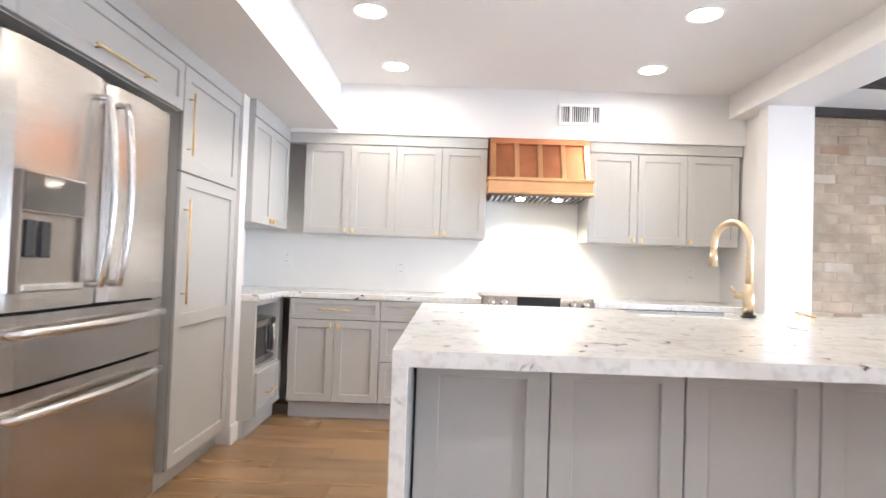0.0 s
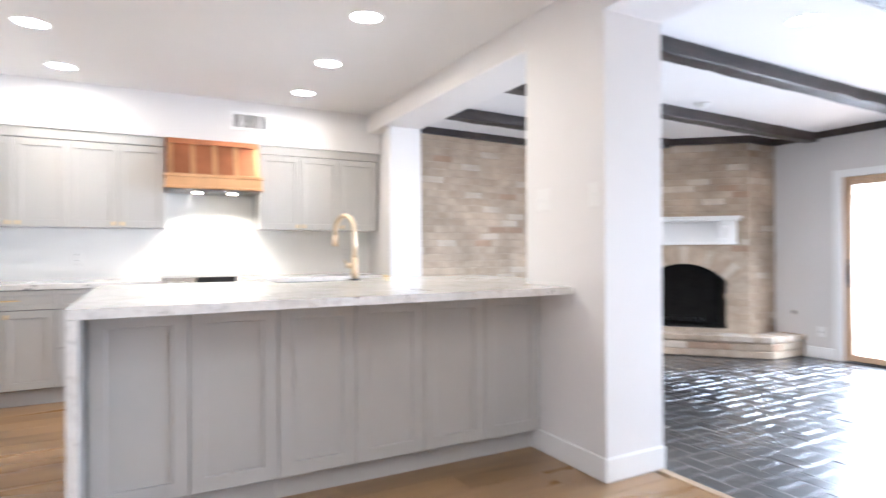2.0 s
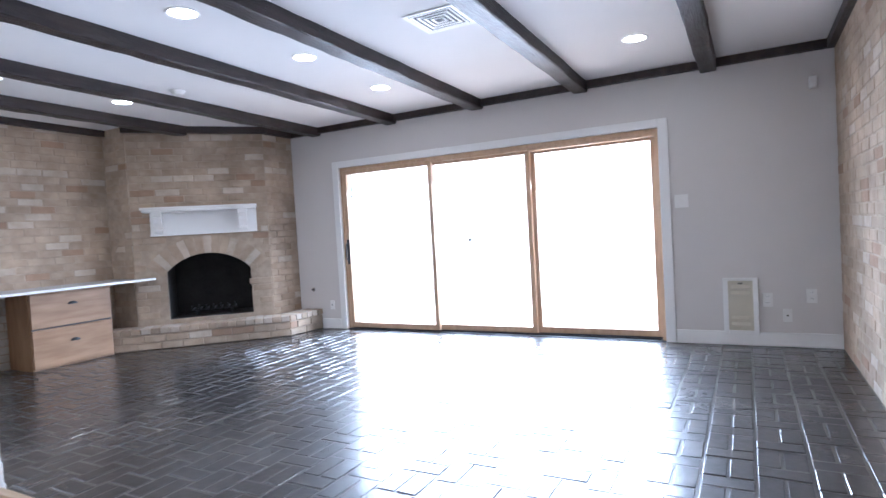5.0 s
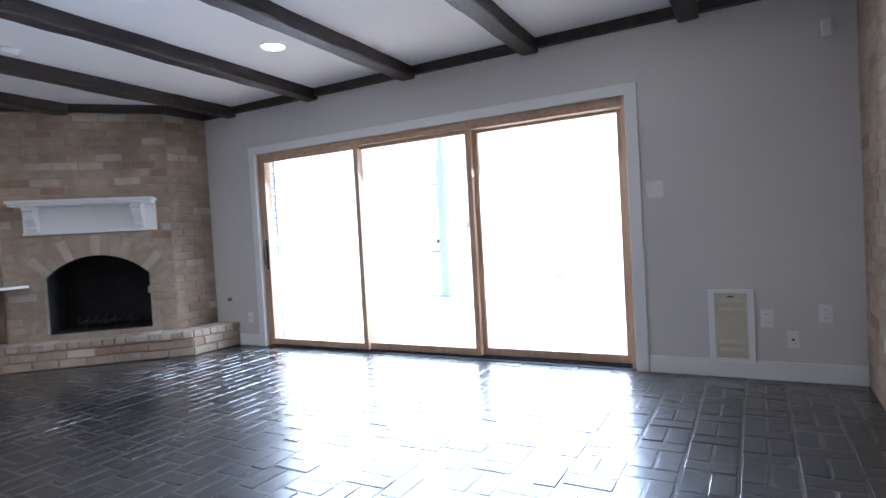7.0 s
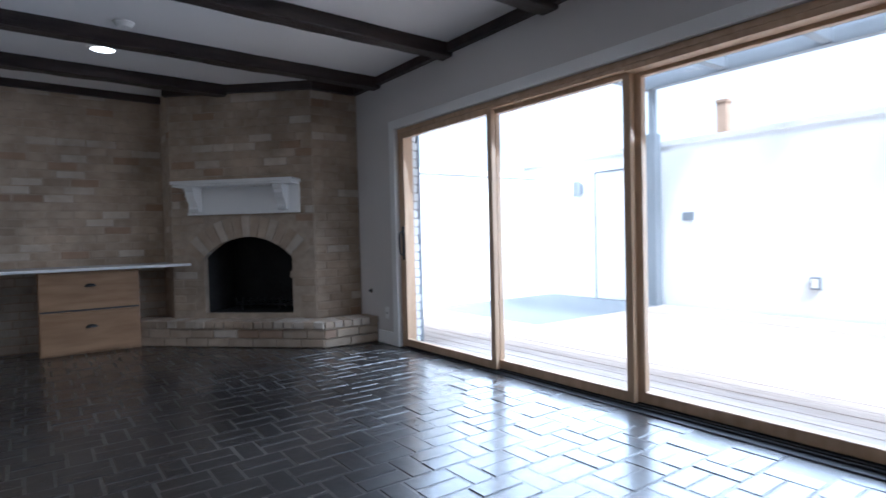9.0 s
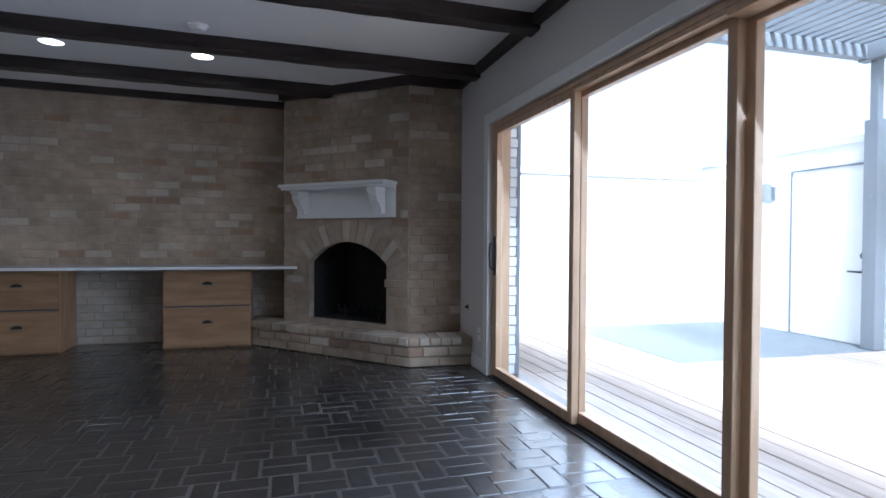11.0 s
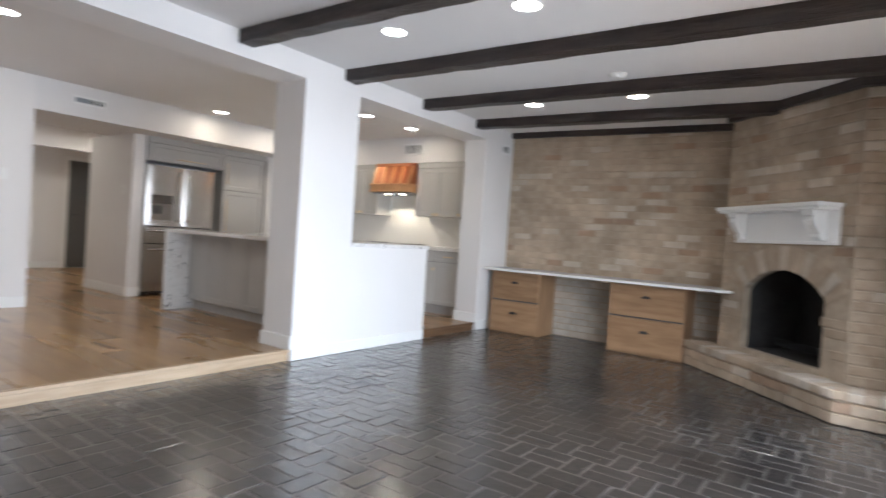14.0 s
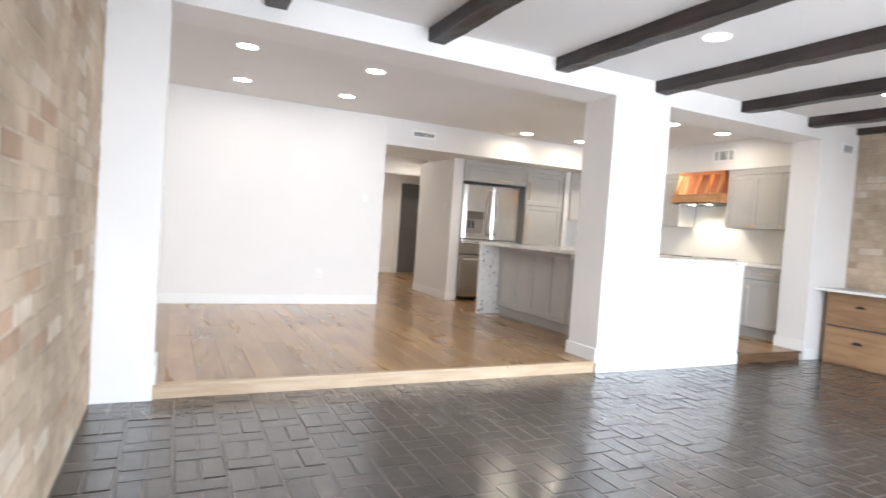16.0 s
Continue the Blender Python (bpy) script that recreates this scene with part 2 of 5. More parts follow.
def slab(bm, x0, x1, y0, y1, z0, z1, bevel=0.0):
    """A box with optionally rounded edges, added to bm."""
    vs = [bm.verts.new((x, y, z)) for x in (x0, x1) for y in (y0, y1) for z in (z0, z1)]
    fs = [bm.faces.new([vs[i] for i in f]) for f in ((0, 1, 3, 2), (4, 6, 7, 5), (0, 4, 5, 1), (2, 3, 7, 6), (0, 2, 6, 4), (1, 5, 7, 3))]
    if bevel > 0:
        bmesh.ops.bevel(bm, geom=list({e for f in fs for e in f.edges}), offset=bevel, segments=2, profile=0.5, affect="EDGES")
    return bm


def rod(bm, a, b, r, sides=12, r2=None):
    """A round bar from a to b."""
    a, b = Vector(a), Vector(b)
    m = Matrix.Translation((a + b) / 2) @ (b - a).to_track_quat("Z", "Y").to_matrix().to_4x4()
    bmesh.ops.create_cone(bm, cap_ends=True, segments=sides, radius1=r, radius2=r if r2 is None else r2, depth=(b - a).length, matrix=m)
    return bm


def prism(bm, outline, axis, lo, hi):
    """Extrudes a closed outline of 2D points along an axis (0 x, 1 y, 2 z) from lo to hi."""
    def at(p, v):
        q = list(p)
        q.insert(axis, v)
        return q
    a = [bm.verts.new(at(p, lo)) for p in outline]
    b = [bm.verts.new(at(p, hi)) for p in outline]
    bm.faces.new(a)
    bm.faces.new(b[::-1])
    for i in range(len(a)):
        j = (i + 1) % len(a)
        bm.faces.new((a[j], a[i], b[i], b[j]))
    bmesh.ops.recalc_face_normals(bm, faces=bm.faces)
    return bm


def tube(bm, pts, r, sides=12):
    """A bent round tube along points."""
    rings = []
    for i, p in enumerate(pts):
        d = Vector(pts[min(i + 1, len(pts) - 1)]) - Vector(pts[max(i - 1, 0)])
        q = d.to_track_quat("Z", "Y")
        rings.append([bm.verts.new(Vector(p) + q @ Vector((r * math.cos(k * math.tau / sides), r * math.sin(k * math.tau / sides), 0))) for k in range(sides)])
    for r0, r1 in zip(rings, rings[1:]):
        best = min(range(sides), key=lambda s: sum((r0[k].co - r1[(k + s) % sides].co).length for k in range(sides)))
        for k in range(sides):
            bm.faces.new((r0[k], r0[(k + 1) % sides], r1[(k + 1 + best) % sides], r1[(k + best) % sides]))
    bm.faces.new(rings[0][::-1])
    bm.faces.new(rings[-1])
    bmesh.ops.recalc_face_normals(bm, faces=bm.faces)
    return bm


def mesh_of(name, bm, mat, smooth=False):
    me = bpy.data.meshes.new(name)
    bm.to_mesh(me)
    bm.free()
    me.materials.append(mat)
    if smooth:
        for p in me.polygons:
            p.use_smooth = True
    return me


def part(name, bm, mat, parent=None, label="", smooth=False):
    ob = new(name, mesh_of(name, bm, mat, smooth))
    ob.parent = parent
    return tagged(ob, label)


def box(name, mat, parent, x0, x1, y0, y1, z0, z1, bevel=0.0, label=""):
    return part(name, slab(bmesh.new(), x0, x1, y0, y1, z0, z1, bevel), mat, parent, label)


def thing(name, label, category, m=None, group="", kind=""):
    ob = new(name)
    ob.empty_display_size = 0.1
    if m is not None:
        ob.matrix_world = m
    return tagged(ob, label, category, group, kind)


def setting(name, mat, *boxes, label="", category="", bevel=0.0):
    bm = bmesh.new()
    for b in boxes:
        slab(bm, *b, bevel)
    return tagged(part(name, bm, mat), label, category, "", "structure")


def lattice(bm, us, vs, holes, lo, hi, across="x", bevel=0.0025):
    """One continuous flat frame: a grid of cells in the wall plane with some left open, from depth lo (front) to hi."""
    def at(u, v, d):
        return (u, d, v) if across == "x" else (d, u, v)
    g = {(i, j, k): bm.verts.new(at(u, v, d)) for i, u in enumerate(us) for j, v in enumerate(vs) for k, d in enumerate((lo, hi))}
    cells = {(i, j) for i in range(len(us) - 1) for j in range(len(vs) - 1)} - set(holes)
    faces = []
    for i, j in cells:
        for k in (0, 1):
            faces.append(bm.faces.new([g[i, j, k], g[i + 1, j, k], g[i + 1, j + 1, k], g[i, j + 1, k]]))
        for (di, dj), (p, q) in {(-1, 0): ((i, j), (i, j + 1)), (1, 0): ((i + 1, j), (i + 1, j + 1)), (0, -1): ((i, j), (i + 1, j)), (0, 1): ((i, j + 1), (i + 1, j + 1))}.items():
            if (i + di, j + dj) not in cells:
                faces.append(bm.faces.new([g[*p, 0], g[*q, 0], g[*q, 1], g[*p, 1]]))
    bmesh.ops.recalc_face_normals(bm, faces=faces)
    sharp = {e for f in faces for e in f.edges if e.calc_face_angle(0) > 1.0}
    if bevel:
        bmesh.ops.bevel(bm, geom=list(sharp), offset=bevel, segments=1, affect="EDGES")
    return bm


# ---- plan ----
ZL = -0.09            # sunken living floor
ZC, ZR = 2.45, 2.415  # kitchen and living ceilings
XW, XP, XE = 2.73, 3.115, 7.35      # divider wall faces, patio wall
YN, YB, YS = 4.75, 4.63, -2.55      # kitchen back wall, brick wall, south brick wall
HEAD = 2.27
DW = -0.19            # dining west wall face
BULK = 2.10           # underside of the west bulkhead

# ---- structure ----
setting("floor_kitchen", M_CABIN, (-6.2, 3.05, -3.3, 5.0, -0.30, -0.0205), label="dark underfloor below the oak boards", category="floor")
setting("floor_living", M_GROUT, (3.05, 7.62, -2.8, 5.0, -0.30, ZL - 0.0035), label="pale joints of the sealed brick floor", category="floor")
setting("wall_north_kitchen", M_WALL, (-1.3, 2.86, YN, YN + 0.15, -0.3, ZC), label="painted kitchen back wall", category="wall")
setting("wall_west_kitchen", M_WALL, (-1.15, -1.0, 1.692, YN, -0.3, ZC), label="painted kitchen side wall behind cabinets", category="wall")
setting("wall_divider_column", M_WALL, (2.80, XP, 3.98, 4.10, -0.3, HEAD), (2.862, XP, 4.1, 4.9, -0.3, HEAD), label="white painted column beside the kitchen walkway", category="wall")
setting("wall_divider_pillar", M_WALL, (XW, XP, 1.15, 1.78, -0.3, HEAD), label="white painted pillar between kitchen and living room", category="pillar")
setting("wall_half", M_WALL, (2.99, XP, 1.78, 2.93, -0.3, 0.885), label="white half wall closing the peninsula", category="half wall")
setting("wall_divider_stub", M_WALL, (XW, XP, -2.75, -2.23, -0.3, HEAD), label="white wall stub at the end of the step", category="wall")
setting("header_beam", M_WALL, (XW, XP, -2.75, 4.9, HEAD, ZC + 0.1), label="white boxed header above the room opening", category="header")
setting("wall_north_living", M_MORTAR, (XP, 7.6, YB + 0.0035, YB + 0.2, -0.3, ZC + 0.08), label="brick wall of the living room", category="brick wall")
setting("wall_south_living", M_MORTAR, (XP, 7.6, YS - 0.2, YS - 0.0035, -0.3, ZC + 0.08), label="brick end wall of the living room", category="brick wall")
OY0, OY1, OZ1 = -1.21, 2.45, 1.872
def pierced_wall(name, mat, x0, x1, ys, zs, label):
    """One wall along y with the middle cell of a 3 x 3 grid left open."""
    bm = bmesh.new()
    g = {(i, j, k): bm.verts.new(((x0, x1)[i], y, z)) for i in (0, 1) for j, y in enumerate(ys) for k, z in enumerate(zs)}
    for j in range(3):
        for k in range(3):
            if (j, k) != (1, 1):
                for i in (0, 1):
                    bm.faces.new([g[i, j, k], g[i, j + 1, k], g[i, j + 1, k + 1], g[i, j, k + 1]])
    loops = ([(j, 0) for j in range(4)] + [(3, 1), (3, 2), (3, 3), (2, 3), (1, 3), (0, 3), (0, 2), (0, 1)], [(1, 1), (2, 1), (2, 2), (1, 2)])
    for loop in loops:
        for p, q in zip(loop, loop[1:] + loop[:1]):
            bm.faces.new([g[0, *p], g[0, *q], g[1, *q], g[1, *p]])
    bmesh.ops.recalc_face_normals(bm, faces=bm.faces)
    return tagged(part(name, bm, mat), label, "wall", "", "structure")


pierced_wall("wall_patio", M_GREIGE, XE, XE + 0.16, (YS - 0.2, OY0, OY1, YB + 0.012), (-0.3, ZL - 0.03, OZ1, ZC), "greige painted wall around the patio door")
setting("wall_west_dining", M_WALL, (DW - 0.14, DW, -3.2, 0.3, -0.3, ZC), label="white painted dining wall", category="wall")
setting("wall_south_dining", M_WALL, (DW, XP, -3.2, -3.05, -0.3, ZC), label="plain wall closing the dining area", category="wall")
setting("wall_fridge_return", M_WALL, (-1.9, -0.645, 1.53, 1.692, -0.3, BULK), label="painted return wall beside the refrigerator", category="wall")
setting("wall_hall_south", M_WALL, (-5.0, DW - 0.14, 0.05, 0.19, -0.3, ZC), label="plain hall wall", category="wall")
setting("wall_hall_far", M_WALL, (-5.15, -5.0, 0.05, 3.75, -0.3, ZC), label="far wall of the hall", category="wall")
setting("wall_hall_north", M_WALL, (-5.1, -1.9, 3.6, 3.75, -0.3, ZC), (-2.0, -1.9, 1.692, 3.6, -0.3, ZC), label="plain hall wall beyond the corner", category="wall")
setting("ceiling_kitchen", M_CEIL, (-1.3, XW, -3.2, 5.0, ZC, ZC + 0.1), label="white kitchen and dining ceiling", category="ceiling")
follow_slope(setting("ceiling_living", M_CEIL, (XP, 7.6, -2.8, 4.9, ZR, ZC + 0.1), label="white living room ceiling between beams", category="ceiling"))
setting("ceiling_hall", M_CEIL, (-5.2, -1.3, 0.0, 3.75, ZC, ZC + 0.1), label="white hall ceiling", category="ceiling")
setting("soffit_west", M_CEIL, (-1.3, DW, 0.3, 4.38, BULK, ZC), label="white boxed bulkhead above the tall cabinets", category="soffit")
setting("soffit_north", M_CEIL, (-1.0, 2.86, 4.38, YN, 2.075, ZC), label="white boxed soffit above the wall cabinets", category="soffit")

setting("header_hall", M_WALL, (-4.1, -4.0, 0.19, 3.6, BULK, ZC), label="white boxed header across the hall", category="header")

# baseboards
setting("baseboard_patio_wall", M_TRIM, (XE - 0.018, XE, YS, OY0 - 0.09, ZL, ZL + 0.12), (XE - 0.018, XE, OY1 + 0.09, 2.83, ZL, ZL + 0.12), label="white baseboard", category="baseboard", bevel=0.004)
setting("baseboard_pillar", M_TRIM, (XW - 0.016, XP, 1.134, 1.15, 0.0, 0.115), (XW - 0.016, XW, 1.15, 1.8, 0.0, 0.115), label="white baseboard round the pillar", category="baseboard", bevel=0.004)
setting("baseboard_column", M_TRIM, (2.784, XP + 0.016, 3.964, 3.98, 0.0, 0.115), label="white baseboard at the column", category="baseboard", bevel=0.004)
setting("baseboard_column_side", M_TRIM, (XP, XP + 0.016, 3.98, 4.18, ZL, ZL + 0.12), label="white baseboard at the column", category="baseboard", bevel=0.004)
setting("baseboard_half_wall", M_TRIM, (XP, XP + 0.012, 1.15, 2.93, ZL, ZL + 0.10), label="white baseboard of the half wall", category="baseboard", bevel=0.003)
setting("baseboard_dining", M_TRIM, (DW, DW + 0.016, -3.05, 0.3, 0.0, 0.115), label="white dining baseboard", category="baseboard", bevel=0.004)
setting("baseboard_return", M_TRIM, (-1.9, -0.63, 1.515, 1.53, 0.0, 0.115), (-0.645, -0.63, 1.53, 1.692, 0.0, 0.115), label="white baseboard of the return wall", category="baseboard", bevel=0.004)
setting("baseboard_hall", M_TRIM, (-5.0, -4.984, 0.19, 2.3, 0.0, 0.115), label="white hall baseboard", category="baseboard", bevel=0.004)
setting("baseboard_stub", M_TRIM, (XW, XP, -2.23, -2.214, 0.0, 0.115), label="white baseboard at the wall stub", category="baseboard", bevel=0.004)
setting("trim_patio_casing", M_TRIM, (XE - 0.022, XE, OY0 - 0.085, OY0, ZL, OZ1 + 0.075), (XE - 0.022, XE, OY1, OY1 + 0.085, ZL, OZ1 + 0.075), (XE - 0.022, XE, OY0, OY1, OZ1, OZ1 + 0.075), label="white casing round the patio door", category="casing", bevel=0.004)

# step nosing between the oak floor and the sunken brick floor
def nosing(name, y0, y1, mat, label):
    t = thing(name, label, "step", kind="structure")
    box("riser", mat, t, 3.055, 3.085, y0, y1, ZL - 0.01, -0.022)
    y = y0
    while y < y1 - 0.01:
        e = min(y1, y + 1.25)
        box("nosing_board", mat, t, 3.058, 3.105, y + 0.001, e - 0.001, -0.022, 0.004, 0.005)
        y = e
    return t
nosing("step_dining", -2.23, 1.15, M_NOSE, "light oak step nosing above the brick floor")
nosing("step_kitchen", 2.93, 3.98, M_OAKEND, "brown oak step nosing below the kitchen walkway")


# ---- ceiling beams ----
def beam(name, x0, x1, y, w=0.135, h=0.10, z=ZR):
    bm = bmesh.new()
    n = max(2, int((x1 - x0) / 0.16))
    rng = random.Random(int(y * 100))
    rings = []
    for i in range(n + 1):
        x = x0 + (x1 - x0) * i / n
        j = [rng.uniform(-0.005, 0.005) for _ in range(4)]
        rings.append([bm.verts.new(p) for p in ((x, y - w / 2 + j[0], z), (x, y - w / 2 + j[0], z - h + 0.008 + j[1]), (x, y - w / 2 + 0.008 + j[2], z - h + j[1]),
                                               (x, y + w / 2 - 0.008 + j[2], z - h + j[3]), (x, y + w / 2 + j[3], z - h + 0.008 + j[1]), (x, y + w / 2 + j[3], z))])
    for a, b in zip(rings, rings[1:]):
        for k in range(6):
            bm.faces.new((a[k], a[(k + 1) % 6], b[(k + 1) % 6], b[k]))
    bm.faces.new(rings[0])
    bm.faces.new(rings[-1][::-1])
    bmesh.ops.recalc_face_normals(bm, faces=bm.faces)
    return tagged(follow_slope(part(name, bm, M_BEAM)), "dark stained rough timber beam across the white ceiling", "beam", "ceiling beams")


for y in (-1.64, -0.53, 0.57, 1.65, 2.76):
    beam("ceiling_beam", XP, XE, y)
beam("ceiling_beam", XP, 6.25, 3.79)
# dark trim boards where walls meet the ceiling
follow_slope(setting("trim_patio_ceiling", M_BEAM, (XE - 0.05, XE, YS + 0.02, 3.2, ZR - 0.07, ZR), label="dark timber trim along the ceiling", category="trim"))
follow_slope(setting("trim_north_ceiling", M_BEAM, (XP, 5.85, YB - 0.05, YB + 0.01, ZR - 0.07, ZR), label="dark timber trim above the brick wall", category="trim"))
follow_slope(setting("trim_south_ceiling", M_BEAM, (XP, XE, YS - 0.01, YS + 0.05, ZR - 0.07, ZR), label="dark timber trim above the brick wall", category="trim"))


# ---- bricks ----
BRICK_MESHES = {}
def brick_mesh(w, h, d, mat):
    """A brick lying in x with its face towards -y, joints left around it."""
    key = (round(w, 3), round(h, 3), round(d, 3), mat.name)
    if key not in BRICK_MESHES:
        bm = bmesh.new()
        c, k = 0.005, 0.004
        pts = [(-w / 2, -h / 2), (w / 2, -h / 2), (w / 2, h / 2), (-w / 2, h / 2)]
        back = [bm.verts.new((x, d, z)) for x, z in pts]
        mid = [bm.verts.new((x, k, z)) for x, z in pts]
        front = [bm.verts.new((x - math.copysign(c, x), 0, z - math.copysign(c, z))) for x, z in pts]
        for a, b in ((back, mid), (mid, front)):
            for i in range(4):
                bm.faces.new((a[i], a[(i + 1) % 4], b[(i + 1) % 4], b[i]))
        bm.faces.new(front)
        bmesh.ops.recalc_face_normals(bm, faces=bm.faces)
        BRICK_MESHES[key] = mesh_of("brick", bm, mat)
    return BRICK_MESHES[key]


def lay(parent, m, width, z0, z1, skip=None, course=0.0775, length=0.24, joint=0.009, depth=0.02, seed=1, cap=300, washed=None):
    """Running bond of single bricks over a wall face: local x along the wall, face at y = 0 looking to -y. Past cap the upper bricks are joined."""
    rng = random.Random(seed)
    rows = int(round((z1 - z0) / course))
    course = (z1 - z0) / rows
    count, rest = 0, {}
    for r in range(rows):
        z = z0 + (r + 0.5) * course
        x = -(length / 2 if r % 2 else 0) + rng.uniform(-0.02, 0.02)
        while x < width - 0.02:
            step = length + rng.choice((-0.02, 0, 0, 0, 0.02))
            a, b = max(0, x), min(width, x + step)
            if width - b < 0.05:
                b = width
            x = x + step if b < width else width
            if b - a < 0.04 or (skip and skip((a + b) / 2, z, a, b)):
                continue
            q = rng.random()
            mat = M_BRICKL if q < 0.12 else M_BRICKR if q < 0.18 else M_BRICK
            if washed and washed((a + b) / 2, z, q):
                mat = M_WASHED
            w = round((b - a - joint) / 0.01) * 0.01
            me = brick_mesh(w, course - joint, depth, mat)
            at = pose((a + b) / 2, rng.uniform(-0.002, 0.0018), z, rng.uniform(-0.5, 0.5), 0, rng.uniform(-0.5, 0.5))
            count += 1
            if count > cap:
                bm = rest.setdefault(mat.name, (bmesh.new(), mat))[0]
                n0 = len(bm.verts)
                bm.from_mesh(me)
                bm.verts.ensure_lookup_table()
                bmesh.ops.transform(bm, matrix=at, verts=bm.verts[n0:])
                continue
            ob = bpy.data.objects.new("brick", me)
            scene.collection.objects.link(ob)
            ob.parent = parent
            ob.matrix_world = m @ at
    for bm, mat in rest.values():
        f = tagged(part("brick_field", bm, mat, parent), kind="stuff")
        f.matrix_world = m
    return count


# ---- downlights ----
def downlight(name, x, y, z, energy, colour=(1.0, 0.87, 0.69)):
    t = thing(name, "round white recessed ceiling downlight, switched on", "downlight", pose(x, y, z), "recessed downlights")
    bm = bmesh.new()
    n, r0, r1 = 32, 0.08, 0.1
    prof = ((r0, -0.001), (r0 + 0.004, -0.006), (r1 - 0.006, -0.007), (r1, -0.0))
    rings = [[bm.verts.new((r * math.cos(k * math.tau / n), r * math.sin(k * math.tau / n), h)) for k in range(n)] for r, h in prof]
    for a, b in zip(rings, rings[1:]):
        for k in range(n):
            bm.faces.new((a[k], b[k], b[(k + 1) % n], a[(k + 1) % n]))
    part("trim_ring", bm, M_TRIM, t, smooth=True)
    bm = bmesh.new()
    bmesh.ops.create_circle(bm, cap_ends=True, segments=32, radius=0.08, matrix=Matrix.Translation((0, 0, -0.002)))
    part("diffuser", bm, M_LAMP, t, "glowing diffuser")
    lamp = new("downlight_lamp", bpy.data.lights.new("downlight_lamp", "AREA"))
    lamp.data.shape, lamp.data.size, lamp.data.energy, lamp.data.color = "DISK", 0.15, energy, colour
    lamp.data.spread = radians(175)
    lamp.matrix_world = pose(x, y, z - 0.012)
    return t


KL, LL, WARM = 0.48, 0.19, (1.0, 0.77, 0.49)
for x, y in ((0.15, 2.22), (0.2, 3.13), (0.26, 3.97), (1.9, 2.17), (1.94, 3.05), (1.97, 3.88)):
    downlight("downlight", x, y, ZC, KL, WARM)
for x, y in ((1.83, -1.67), (0.57, -1.58), (1.81, -0.55), (0.61, -0.48)):
    downlight("downlight", x, y, ZC, KL * 0.72)
for x, y in ((4.17, 1.03), (5.22, 1.02), (6.29, 1.06), (4.12, 3.25), (5.18, 3.23), (6.35, -1.2), (4.17, -1.2)):
    downlight("downlight", x, y, ZR + ceiling_rise(x), LL)


# ---- cabinets ----
def shaker(name, parent, x0, x1, z0, z1, mat=M_CAB, rail=0.055, th=0.02, mids=()):
    """A framed door or drawer front with a recessed panel, face at y = -th."""
    zs = [z0, z0 + rail]
    for z in mids:
        zs += [z - rail / 2, z + rail / 2]
    zs += [z1 - rail, z1]
    holes = [(1, k) for k in range(1, len(zs) - 1, 2)]
    frame_part = part(name, lattice(bmesh.new(), [x0, x0 + rail, x1 - rail, x1], zs, holes, -th, 0), mat, parent)
    for _, k in holes:
        box("inset", mat, frame_part, x0 + rail - 0.003, x1 - rail + 0.003, -th + 0.011, -0.002, zs[k] - 0.003, zs[k + 1] + 0.003)
    return frame_part


def bar_handle(parent, x, z, length, upright, th=0.02, r=0.005, mat=None):
    bm = bmesh.new()
    d = Vector((0, 0, length / 2)) if upright else Vector((length / 2, 0, 0))
    c = Vector((x, -th - 0.03, z))
    rod(bm, c - d, c + d, r, 10)
    for s in (-0.8, 0.8):
        rod(bm, c + d * s, c + d * s + Vector((0, 0.031, 0)), r * 0.9, 8)
    return part("handle", bm, mat or M_GOLD, parent, "brushed brass bar handle", True)


def tab_pull(parent, x, z, th=0.02):
    bm = slab(bmesh.new(), x - 0.01, x + 0.01, -th - 0.018, -th, z - 0.016, z + 0.016, 0.003)
    return part("handle", bm, M_GOLD, parent, "small brass edge pull")


def cabinet(name, label, m, w, d, z0, z1, toe=0.0, group="grey shaker cabinets"):
    t = thing(name, label, "cabinet", m, group)
    bm = slab(bmesh.new(), 0.0015, w - 0.0015, 0, d, z0 + toe, z1)
    if toe:
        slab(bm, 0.0015, w - 0.0015, 0.05, d, z0, z0 + toe)
    part("body", bm, M_CAB, t)
    # Dark sheet behind the fronts paints the shade of the gaps.
    box("reveal", M_CABIN, t, 0.003, w - 0.003, -0.0015, 0.0, z0 + toe + 0.003, z1 - 0.003)
    return t


GREY = "pale grey painted shaker "
GAP = 0.003
FY = 4.14      # north base fronts
BT = 0.845     # base cabinet top
c = cabinet("base_cabinet", GREY + "base cabinet, drawer over two doors", pose(-0.44, FY, 0), 0.64, YN - FY, 0.0, BT, 0.115)
dr = shaker("drawer_front", c, GAP, 0.64 - GAP, 0.70, BT - 0.006, rail=0.035)
bar_handle(dr, 0.32, 0.77, 0.22, False)
for a, b, h in ((GAP, 0.32 - GAP / 2, 0.29), (0.32 + GAP / 2, 0.64 - GAP, 0.35)):
    do = shaker("door", c, a, b, 0.125, 0.695)
    tab_pull(do, h, 0.655)
c = cabinet("base_cabinet", GREY + "base cabinet with three stacked drawers", pose(0.2, FY, 0), 0.70, YN - FY, 0.0, BT, 0.115)
for a, b in ((0.70, BT - 0.006), (0.415, 0.695), (0.125, 0.41)):
    dr = shaker("drawer_front", c, GAP, 0.70 - GAP, a, b, rail=0.035 if a > 0.6 else 0.05)
    bar_handle(dr, 0.35, (a + b) / 2, 0.24, False)
